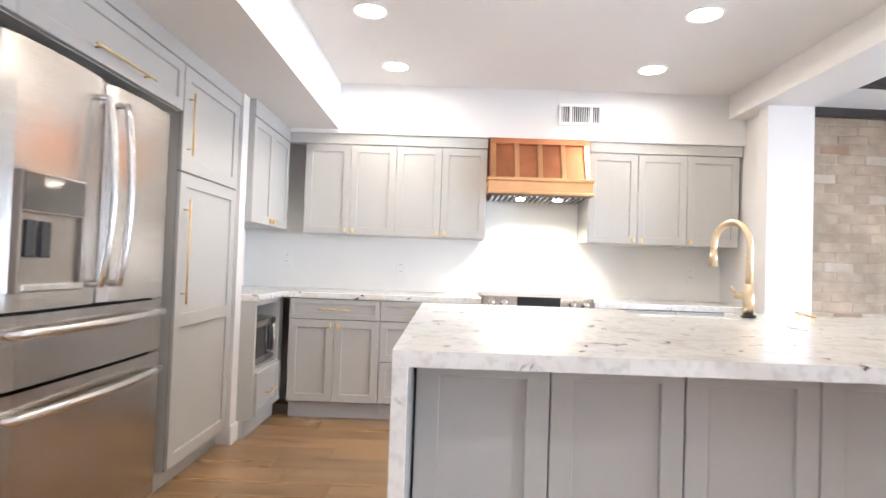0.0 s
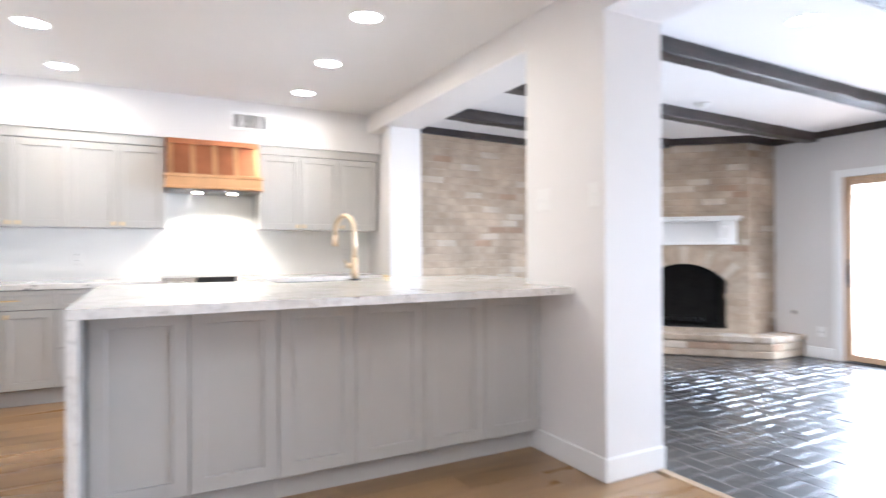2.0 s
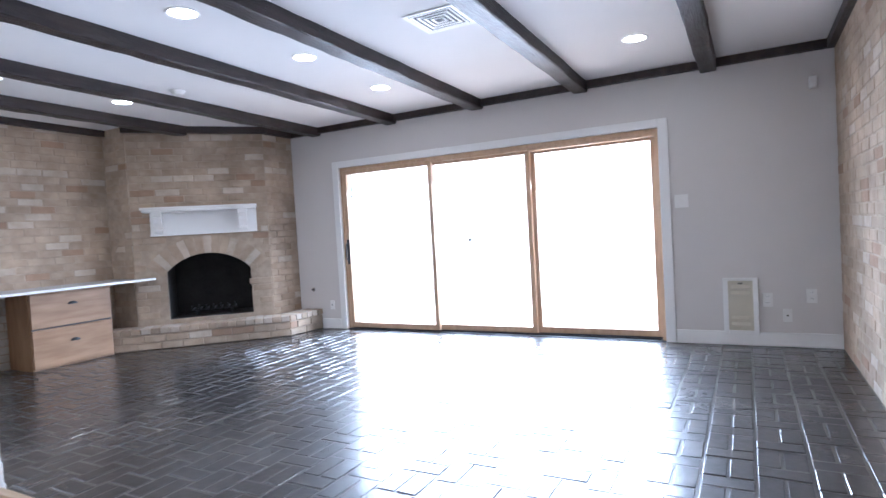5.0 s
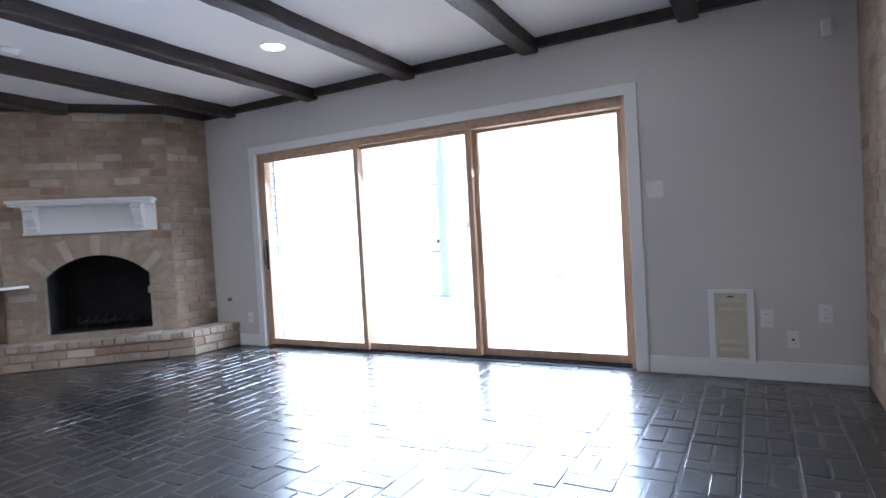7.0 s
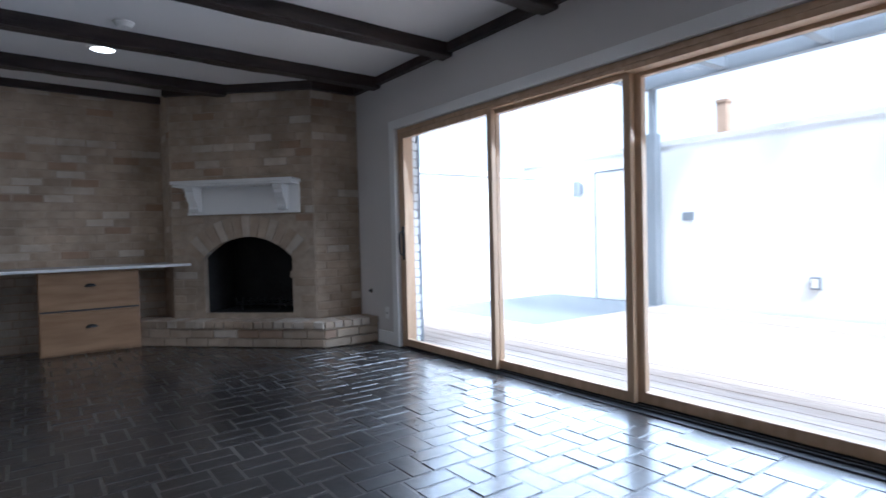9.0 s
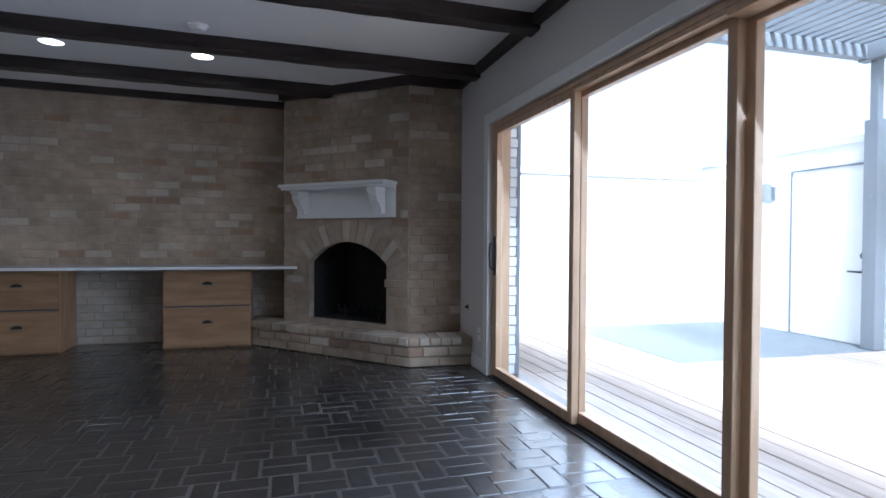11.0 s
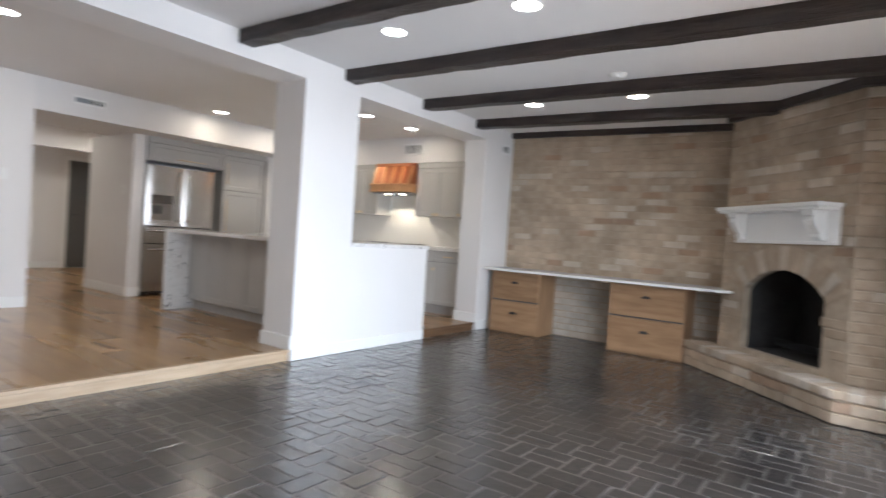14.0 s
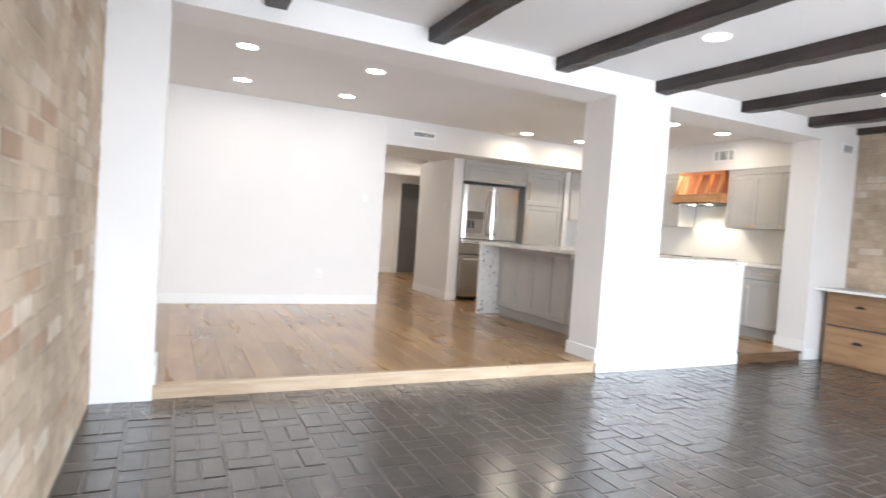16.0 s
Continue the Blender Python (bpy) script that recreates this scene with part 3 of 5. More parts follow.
for x0, w in ((1.70, 0.56), (2.26, 0.59)):
    c = cabinet("base_cabinet", GREY + "base cabinet with a drawer over a door", pose(x0, FY, 0), w, YN - FY, 0.0, BT, 0.115)
    dr = shaker("drawer_front", c, GAP, w - GAP, 0.70, BT - 0.006, rail=0.035)
    bar_handle(dr, w / 2, 0.77, 0.16, False)
    do = shaker("door", c, GAP, w - GAP, 0.125, 0.695)
    tab_pull(do, 0.05, 0.6)
# west run with the microwave niche
WX = -0.51
c = thing("microwave_cabinet", GREY + "cabinet with microwave niche over a drawer", "cabinet", pose(WX, 3.625, 0, 0, 0, 90), "grey shaker cabinets")
W = 0.60
box("side_panel", M_CAB, c, 0, 0.03, 0, 0.48, 0.115, BT)
box("side_panel", M_CAB, c, W - 0.10, W, 0, 0.48, 0.115, BT)
box("body", M_CAB, c, 0.0305, W - 0.1005, 0, 0.48, 0.115, 0.42)
box("back_panel", M_CAB, c, 0.0305, W - 0.1005, 0.44, 0.48, 0.4205, BT - 0.031)
box("plinth", M_CAB, c, 0, W, 0.05, 0.48, 0.0, 0.1145)
box("top_rail", M_CAB, c, 0.0305, W - 0.1005, 0, 0.48, BT - 0.03, BT)
dr = shaker("drawer_front", c, 0.03, W - 0.10, 0.13, 0.40, rail=0.045)
bar_handle(dr, 0.26, 0.25, 0.16, False)
mw = thing("microwave", "stainless countertop microwave with a dark window in its niche", "microwave", pose(WX - 0.03, 3.665, 0.42, 0, 0, 90))
box("body", M_STEEL, mw, 0, 0.44, 0, 0.36, 0.004, 0.30, 0.006)
box("door", M_STEEL, mw, 0.005, 0.33, -0.018, 0, 0.02, 0.29, 0.004)
box("window", M_DKGLASS, mw, 0.03, 0.29, -0.021, -0.017, 0.06, 0.25, 0.002)
box("control_panel", M_BLACK, mw, 0.335, 0.435, -0.016, 0, 0.02, 0.29, 0.003)
bm = bmesh.new()
rod(bm, (0.31, -0.045, 0.05), (0.31, -0.045, 0.26), 0.008)
rod(bm, (0.31, -0.045, 0.07), (0.31, -0.015, 0.07), 0.006)
rod(bm, (0.31, -0.045, 0.24), (0.31, -0.015, 0.24), 0.006)
part("handle", bm, M_STEELH, mw, smooth=True)

# wall cabinets, north run
UF, UB, UT = 4.42, 1.315, 1.99
for x0, x1, n in ((-0.44, 0.248, 2), (0.248, 0.935, 2), (1.70, 2.44, 2), (2.44, 2.83, 1)):
    w = x1 - x0
    c = cabinet("wall_cabinet", GREY + ("wall cabinet with two doors" if n == 2 else "wall cabinet with one door"), pose(x0, UF, 0), w, YN - UF, UB, UT + 0.005)
    for k in range(n):
        a, b = w * k / n, w * (k + 1) / n
        do = shaker("door", c, a + GAP / 2, b - GAP / 2, UB, UT)
        tab_pull(do, (b - 0.03) if k == 0 and n == 2 else a + 0.03, UB + 0.03)
# wall cabinets, west run
c = cabinet("wall_cabinet", GREY + "two-door wall cabinet on the side wall", pose(-0.58, 3.625, 0, 0, 0, 90), 0.775, 0.41, UB + 0.02, UT + 0.005)
for k in range(2):
    do = shaker("door", c, 0.775 * k / 2 + GAP / 2, 0.775 * (k + 1) / 2 - GAP / 2, UB + 0.02, UT)
    tab_pull(do, 0.3575 if k == 0 else 0.4175, UB + 0.05)
box("filler", M_CAB, c, 0.775, 0.80, 0.16, 0.41, UB + 0.02, UT)
# crown boards
setting("crown_north", M_CAB, (-0.58, 0.935, UF - 0.022, UF + 0.05, UT + 0.006, 2.074), (1.70, 2.85, UF - 0.022, UF + 0.05, UT + 0.006, 2.074), label="grey crown board above the wall cabinets", category="crown trim", bevel=0.002)
setting("crown_west", M_CAB, (-0.62, -0.558, 3.625, UF - 0.023, UT + 0.006, BULK - 0.002), (-0.66, -0.608, 1.696, 3.52, 2.02, BULK - 0.002), label="grey crown board above the tall cabinets", category="crown trim", bevel=0.002)

# tall pantry
setting("wall_pantry_end", M_WALL, (-1.0, -0.60, 3.525, 3.622, 0.0, BULK), label="white wall end beside the pantry", category="wall")
setting("baseboard_pantry_end", M_TRIM, (-0.60, -0.585, 3.51, 3.625, 0.0, 0.115), label="white baseboard at the wall end", category="baseboard", bevel=0.003)
PX = -0.63
c = cabinet("pantry_cabinet", "tall pale grey shaker pantry cabinet with two doors", pose(PX, 2.79, 0, 0, 0, 90), 0.732, 0.37, 0.0, 2.018, 0.1)
lo = shaker("door", c, GAP, 0.70, 0.11, 1.505, rail=0.065, mids=(0.80,))
bar_handle(lo, 0.05, 1.13, 0.50, True)
hi = shaker("door", c, GAP, 0.70, 1.512, 2.015, rail=0.065)
bar_handle(hi, 0.05, 1.74, 0.30, True)
c = cabinet("fridge_top_cabinet", GREY + "lift-up cabinet above the refrigerator", pose(PX, 1.696, 0, 0, 0, 90), 1.091, 0.37, 1.785, 2.018)
do = shaker("door", c, 0.06, 1.091 - GAP, 1.79, 2.015, rail=0.05)
bar_handle(do, 0.58, 1.835, 0.40, False)
box("side_panel", M_CAB, c, 0.0, 0.055, -0.02, 0.36, 1.79, 2.015)


# ---- refrigerator ----
def refrigerator(m):
    t = thing("refrigerator", "stainless french-door refrigerator with water dispenser and two freezer drawers", "refrigerator", m)
    W, T, S = 0.975, 1.73, 0.49
    box("body", M_BLACK, t, 0.004, W - 0.004, 0.0, 0.34, 0.03, T - 0.01)

    def panel(name, x0, x1, z0, z1, bulge=0.02):
        bm = bmesh.new()
        n = 10
        out = [(x0 + (x1 - x0) * k / n, -0.055 - bulge * (1 - (2 * k / n - 1) ** 2) ** 0.6 if 0 < k < n else -0.05) for k in range(n + 1)]
        prism(bm, out + [(x1, -0.002), (x0, -0.002)], 2, z0, z1)
        return part(name, bm, M_STEEL, t, smooth=False)
    zd = 0.93
    left = panel("door", 0.006, S - 0.003, zd, T)
    right = panel("door", S + 0.003, W - 0.006, zd, T)
    d1 = panel("freezer_drawer", 0.006, W - 0.006, 0.70, zd - 0.012, 0.012)
    d2 = panel("freezer_drawer", 0.006, W - 0.006, 0.065, 0.688, 0.012)

    def curved(parent, p0, p1, out, r=0.014):
        p0, p1 = Vector(p0), Vector(p1)
        pts = [p0 + Vector((0, out * 0.9, 0))]
        for k in range(13):
            s = k / 12
            pts.append(p0.lerp(p1, s) + Vector((0, -out * math.sin(math.pi * (0.12 + 0.76 * s)), 0)))
        pts.append(p1 + Vector((0, out * 0.9, 0)))
        bm = tube(bmesh.new(), pts, r, 12)
        return part("handle", bm, M_STEELH, parent, "curved satin steel handle", True)
    curved(left, (S - 0.055, -0.082, 1.0), (S - 0.055, -0.082, 1.66), 0.05)
    curved(right, (S + 0.055, -0.082, 1.0), (S + 0.055, -0.082, 1.66), 0.05)
    curved(d1, (0.07, -0.07, 0.865), (W - 0.07, -0.07, 0.865), 0.045, 0.016)
    curved(d2, (0.07, -0.07, 0.62), (W - 0.07, -0.07, 0.62), 0.045, 0.016)
    disp = part("dispenser", lattice(bmesh.new(), [0.055, 0.066, 0.334, 0.345], [0.985, 1.012, 1.222, 1.345], [(1, 1)], -0.092, -0.05, bevel=0.0015), M_DISP, t, "water dispenser with dark display")
    box("dispenser_display", M_DISPLAY, disp, 0.064, 0.336, -0.0955, -0.0925, 1.228, 1.339, 0.001, "glossy dark display")
    box("dispenser_cavity", M_DISP, disp, 0.066, 0.334, -0.0782, -0.05, 1.012, 1.222)
    for x in (0.085, 0.15):
        box("dispenser_paddle", M_BLACK, disp, x, x + 0.042, -0.09, -0.078, 1.09, 1.20, 0.004)
    box("drip_tray", M_STEELH, disp, 0.062, 0.338, -0.105, -0.0925, 0.99, 1.012, 0.003)
    for x in (0.03, W - 0.09):
        box("foot", M_BLACK, t, x, x + 0.06, -0.03, 0.05, 0.0, 0.032, 0.006)
    for x in (0.02, W - 0.10):
        box("hinge_cover", M_BLACK, t, x, x + 0.08, -0.05, 0.06, T - 0.012, T + 0.012, 0.005)
    return t


refrigerator(pose(PX - 0.03, 1.697, 0, 0, 0, 90))

# ---- worktops and backsplash ----
CT = 0.885
def worktop(name, label, mat, *boxes, bevel=0.004):
    bm = bmesh.new()
    for b in boxes:
        slab(bm, *b, bevel)
    return tagged(part(name, bm, mat), label, "worktop")
worktop("kitchen_worktop", "white granite worktop with dark specks on the grey base cabinets", M_STONE, (-1.0, 0.905, 4.11, YN - 0.012, BT, CT), (-1.0, -0.49, 3.623, 4.109, BT, CT))
worktop("kitchen_worktop", "white granite worktop beside the cooker", M_STONE, (1.695, 2.859, 4.11, YN - 0.012, BT, CT))
setting("backsplash_north", M_SPLASH, (-1.0, 2.86, YN - 0.012, YN, CT, 2.06), label="polished pale stone backsplash", category="backsplash")
setting("backsplash_west", M_SPLASH, (-1.0, -0.988, 3.625, YN - 0.013, CT, UB + 0.02), label="polished pale stone backsplash", category="backsplash")


# ---- range and hood ----
def cooker(m):
    t = thing("range_cooker", "stainless slide-in range with black glass top and front knobs", "cooker", m)
    W = 0.775
    box("body", M_STEEL, t, 0.002, W - 0.002, 0.02, 0.58, 0.1, 0.80, 0.003)
    box("base", M_BLACK, t, 0.01, W - 0.01, 0.06, 0.56, 0.0, 0.1)
    top = box("cooktop", M_DKGLASS, t, 0.0, W, 0.03, 0.60, 0.895, 0.905, 0.003)
    panel = part("control_panel", prism(bmesh.new(), [(-0.045, 0.78), (0.03, 0.78), (0.03, 0.904), (-0.005, 0.904)], 0, 0.002, W - 0.002), M_STEEL, t)
    for x in (0.06, 0.15, W - 0.15, W - 0.06):
        bm = bmesh.new()
        rod(bm, (x, -0.02, 0.855), (x, -0.06, 0.872), 0.026, 20, 0.022)
        rod(bm, (x, -0.012, 0.851), (x, -0.022, 0.856), 0.031, 20)
        part("knob", bm, M_STEELH, panel, "chrome control knob", True)
    box("display", M_BLACK, panel, 0.24, 0.54, -0.03, 0.02, 0.842, 0.908, 0.004)
    door = box("oven_door", M_STEEL, t, 0.01, W - 0.01, -0.02, 0.02, 0.28, 0.77, 0.006)
    box("window", M_DKGLASS, door, 0.12, W - 0.12, -0.024, -0.018, 0.38, 0.64, 0.004)
    bm = bmesh.new()
    rod(bm, (0.06, -0.065, 0.72), (W - 0.06, -0.065, 0.72), 0.012)
    for x in (0.09, W - 0.09):
        rod(bm, (x, -0.065, 0.72), (x, -0.015, 0.72), 0.009)
    part("handle", bm, M_STEELH, door, smooth=True)
    box("warming_drawer", M_STEEL, t, 0.01, W - 0.01, -0.015, 0.02, 0.11, 0.27, 0.006)
    return t


cooker(pose(0.912, 4.12, 0))


def hood(m):
    t = thing("range_hood", "copper range hood with raised ribs and two lit lamps", "range hood", m)
    W = 0.74
    z0, z1, z2 = 1.64, 1.765, 2.072
    part("canopy", prism(bmesh.new(), [(0.0, z1), (0.10, z2), (0.45, z2), (0.45, z1)], 0, 0.0, W), M_COPPER, t)
    bm = slab(bmesh.new(), -0.012, W + 0.012, -0.03, 0.45, z0, z1 - 0.025, 0.004)
    slab(bm, -0.02, W + 0.02, -0.04, 0.45, z1 - 0.03, z1, 0.006)
    slab(bm, -0.018, W + 0.018, -0.036, 0.45, z0, z0 + 0.022, 0.005)
    part("band", bm, M_COPPERL, t, "lighter copper band")
    # Ribs are canopy copper; the light they catch is painted in, paler.
    for k in range(5):
        x = 0.01 + (W - 0.055) * k / 4
        part("rib", prism(bmesh.new(), [(-0.018, z1), (0.082, z2), (0.10, z2), (0.0, z1)], 0, x, x + 0.035), M_COPPERL, t)
    box("top_rail", M_COPPER, t, 0, W, 0.068, 0.12, z2 - 0.045, z2 - 0.002, 0.002)
    for k in range(18):
        x = 0.02 + (W - 0.06) * k / 17
        box("baffle_slat", M_STEELH, t, x, x + 0.02, 0.0, 0.40, z0 - 0.02, z0)
    for x in (0.24, 0.52):
        bm = bmesh.new()
        rod(bm, (x, 0.10, z0 - 0.028), (x, 0.10, z0 - 0.018), 0.032, 20)
        part("hood_lamp", bm, M_LAMPW, t, "lit lamp")
        lamp = new("hood_spot", bpy.data.lights.new("hood_spot", "SPOT"))
        lamp.data.energy, lamp.data.color, lamp.data.spot_size, lamp.data.spot_blend, lamp.data.shadow_soft_size = 1.4, (1.0, 0.82, 0.57), radians(108), 0.35, 0.04
        lamp.matrix_world = m @ look((x, 0.14, z0 - 0.04), (x, 0.32, 0.9))
    return t


hood(pose(0.945, 4.27, 0))

# ---- peninsula ----
IX, IY0, IY1, IZ = 0.54, 1.385, 2.94, 0.922
SX0, SX1, SY = 1.50, 2.02, 2.56
OUT = [(IX, IY0), (XW - 0.002, IY0), (XW - 0.002, 1.785), (XP + 0.014, 1.785), (XP + 0.014, IY1), (SX1, IY1), (SX1, SY), (SX0, SY), (SX0, IY1), (IX, IY1)]
wt = thing("peninsula_worktop", "white granite peninsula worktop with dark veins and waterfall end", "worktop")
part("top", prism(bmesh.new(), OUT, 2, IZ - 0.036, IZ), M_STONE, wt)
box("waterfall_panel", M_STONE, wt, IX, IX + 0.036, IY0, IY1, 0.0, IZ - 0.0365, 0.002)
PF = 1.68
xs = [0.58 + 0.3577 * k for k in range(7)]
for a, b in zip(xs, xs[1:]):
    w = b - a
    c = cabinet("peninsula_cabinet", GREY + "panelled peninsula back unit under the worktop", pose(a, PF, 0), w, 0.62, 0.0, IZ - 0.038, 0.105)
    if w > 0.2:
        shaker("panel", c, 0.002, w - 0.002, 0.115, IZ - 0.045, rail=0.062)
    else:
        box("filler", M_CAB, c, 0.002, w - 0.002, -0.02, 0, 0.115, IZ - 0.045)
bx = [0.58, 1.48, 2.04, 2.60, 2.985]
for a, b in zip(bx, bx[1:]):
    w = b - a
    c = cabinet("peninsula_cabinet", GREY + "kitchen-side peninsula unit", pose(b, 2.90, 0, 0, 0, 180), w, 0.54, 0.0, IZ - 0.24 if a == 1.48 else IZ - 0.038, 0.105)
    shaker("door", c, 0.002, w - 0.002, 0.115, IZ - 0.25 if a == 1.48 else IZ - 0.045)
s = thing("sink", "white apron-front sink set into the peninsula", "sink", pose(SX0, SY, 0))
bm = bmesh.new()
w, d = SX1 - SX0, IY1 - SY + 0.02
slab(bm, 0.003, 0.022, 0.003, d, IZ - 0.235, IZ - 0.02, 0.004)
slab(bm, w - 0.022, w - 0.003, 0.003, d, IZ - 0.235, IZ - 0.02, 0.004)
slab(bm, 0.022, w - 0.022, 0.003, 0.022, IZ - 0.235, IZ - 0.02, 0.004)
slab(bm, 0.022, w - 0.022, d - 0.022, d, IZ - 0.235, IZ - 0.02, 0.004)
slab(bm, 0.003, w - 0.003, 0.003, d, IZ - 0.238, IZ - 0.21)
part("basin", bm, M_QUARTZ, s)
bm = rod(bmesh.new(), (w / 2, d / 2, IZ - 0.212), (w / 2, d / 2, IZ - 0.206), 0.04, 20)
part("drain", bm, M_STEELH, s, smooth=True)


def faucet(m):
    t = thing("kitchen_faucet", "champagne bronze gooseneck kitchen faucet standing on the worktop", "faucet", m)
    part("base", rod(bmesh.new(), (0, 0, 0), (0, 0, 0.012), 0.031, 24), M_BLACK, t, "dark base ring", True)
    body = part("body", rod(bmesh.new(), (0, 0, 0.010), (0, 0, 0.15), 0.024, 24, 0.022), M_CHAMP, t, smooth=True)
    pts = [(0, 0, 0.14), (0, 0, 0.25), (0, 0, 0.30)] + [(-0.105 + 0.105 * math.cos(a), 0, 0.325 + 0.105 * math.sin(a)) for a in (math.pi * k / 14 for k in range(15))] + [(-0.212, 0, 0.30)]
    part("spout", tube(bmesh.new(), pts, 0.0155, 16), M_CHAMP, t, smooth=True)
    part("spray_head", rod(bmesh.new(), (-0.211, 0, 0.305), (-0.216, 0, 0.225), 0.016, 18, 0.019), M_CHAMP, t, smooth=True)
    bm = rod(bmesh.new(), (0, 0, 0.095), (-0.06, -0.01, 0.095), 0.018, 16)
    rod(bm, (-0.055, -0.01, 0.098), (-0.075, -0.03, 0.135), 0.006, 10)
    part("lever", bm, M_CHAMP, body, smooth=True)
    return t


faucet(pose(2.0, 2.68, IZ, 0, 0, -72))


# ---- fireplace ----
S2 = math.sqrt(0.5)
FACE = 10.04 * S2       # distance of the 45 degree chimney face from the origin along (1, 1)
CH = Matrix.Translation((FACE * S2, FACE * S2, 0)) @ pose(0, 0, 0, 0, 0, -45)     # local x along the face, -y towards the room
U0, U1, FL, FR, FZ0, FZ1, FZS = 1.127, 2.605, 1.455, 2.372, 0.195, 0.945, 0.745


def fireplace():
    t = tagged(thing("chimney_breast", "buff brick corner chimney breast with an arched firebox", "fireplace"), kind="structure")
    n = 14
    um, hw, rise = (FL + FR) / 2, (FR - FL) / 2, FZ1 - FZS
    R = (hw * hw + rise * rise) / (2 * rise)
    a0 = math.asin(hw / R)
    arch = [(um + R * math.sin(a0 * (1 - 2 * k / n)), FZ1 - R + R * math.cos(a0 * (1 - 2 * k / n))) for k in range(n + 1)]
    bm = bmesh.new()

    def wall(pts):
        prism(bm, pts, 1, 0.004, 0.075)
    wall([(U0, ZL), (FL, ZL), (FL, ZC), (U0, ZC)])
    wall([(FR, ZL), (U1, ZL), (U1, ZC), (FR, ZC)])
    wall([(FL, ZL), (FR, ZL), (FR, FZ0), (FL, FZ0)])
    for (xa, za), (xb, zb) in zip(arch, arch[1:]):
        wall([(xb, zb), (xa, za), (xa, ZC), (xb, ZC)])
    core = part("chimney_wall", bm, M_MORTAR, t)
    core.matrix_world = CH
    bm = bmesh.new()
    slab(bm, FL - 0.02, FL, 0.076, 0.62, FZ0, 1.2)
    slab(bm, FR, FR + 0.02, 0.076, 0.62, FZ0, 1.2)
    slab(bm, FL - 0.02, FR + 0.02, 0.60, 0.64, FZ0, 1.2)
    slab(bm, FL - 0.02, FR + 0.02, 0.076, 0.64, 1.18, 1.2)
    slab(bm, FL - 0.02, FR + 0.02, 0.076, 0.64, FZ0 - 0.03, FZ0)
    fb = part("firebox", bm, M_SOOT, t, "sooty black firebox")
    fb.matrix_world = CH
    # log grate
    bm = bmesh.new()
    for k in range(7):
        x = um - 0.24 + 0.08 * k
        rod(bm, (x, 0.2, FZ0 + 0.07), (x, 0.48, FZ0 + 0.07), 0.009, 8)
        rod(bm, (x, 0.2, FZ0 + 0.07), (x, 0.19, FZ0 + 0.13), 0.009, 8)
    rod(bm, (um - 0.26, 0.3, FZ0 + 0.06), (um + 0.26, 0.3, FZ0 + 0.06), 0.01, 8)
    for x in (um - 0.2, um + 0.2):
        rod(bm, (x, 0.25, FZ0), (x, 0.25, FZ0 + 0.06), 0.01, 8)
        rod(bm, (x, 0.42, FZ0), (x, 0.42, FZ0 + 0.06), 0.01, 8)
    g = part("fire_grate", bm, M_BLACK)
    g.matrix_world = CH
    tagged(g, "black iron log grate in the firebox", "grate")
    # arch stones
    m = 15
    for k in range(m):
        am = a0 * 1.12 * (1 - 2 * (k + 0.5) / m)
        da = a0 * 1.12 / m * 0.86
        r0, r1 = R, R + 0.205
        bm = bmesh.new()
        pts = [(um + r * math.sin(a), FZ1 - R + r * math.cos(a)) for r, a in ((r0, am - da), (r1, am - da), (r1, am + da), (r0, am + da))]
        prism(bm, pts, 1, -0.004, 0.073)
        v = part("arch_brick", bm, (M_BRICK, M_BRICKL, M_BRICK)[k % 3], t)
        v.matrix_world = CH

    def skip(x, z, a, b):
        x, a, b = x + U0, a + U0, b + U0
        if z < 0.2:
            return True
        if z < FZS + 0.03 and b > FL + 0.03 and a < FR - 0.03:
            return True
        q = min(math.hypot(c - um, z - FZ1 + R) for c in (a, x, b, min(max(um, a), b)))
        return q < R + 0.215 and z > FZS - 0.1 and abs(x - um) < hw + 0.24
    lay(t, CH @ Matrix.Translation((U0, 0, 0)), U1 - U0, ZL, ZC - 0.05, skip, seed=4)
    # right return to the patio wall
    a = CH @ Vector((U1, 0, 0))
    bm = slab(bmesh.new(), a.x + 0.004, XE, a.y + 0.006, a.y + 0.15, ZL, ZC)
    part("return_wall", bm, M_MORTAR, t)
    lay(t, Matrix.Translation((a.x + 0.004, a.y, 0)), XE - a.x - 0.004, ZL, ZC - 0.05, lambda x, z, p, q: z < 0.15, seed=5)
    b = CH @ Vector((U0, 0, 0))
    part("return_wall", slab(bmesh.new(), b.x, b.x + 0.10, b.y + 0.02, YB + 0.012, ZL, ZC), M_MORTAR, t)
    lay(t, Matrix.Translation((b.x, YB, 0)) @ pose(0, 0, 0, 0, 0, -90), YB - b.y - 0.01, ZL, ZC - 0.05, lambda x, z, p, q: z < 0.15, seed=6)
    # dark trim along the top
    bm = slab(bmesh.new(), U0 - 0.03, U1 + 0.03, -0.05, 0.015, ZR - 0.075, ZR)
    tt = part("top_trim", bm, M_BEAM, t, "dark timber trim")
    tt.matrix_world = CH
    follow_slope(tt)
    follow_slope(part("top_trim", slab(bmesh.new(), a.x, XE - 0.05, a.y - 0.05, a.y + 0.012, ZR - 0.075, ZR - 0.001), M_BEAM, t))
    return t


fireplace()

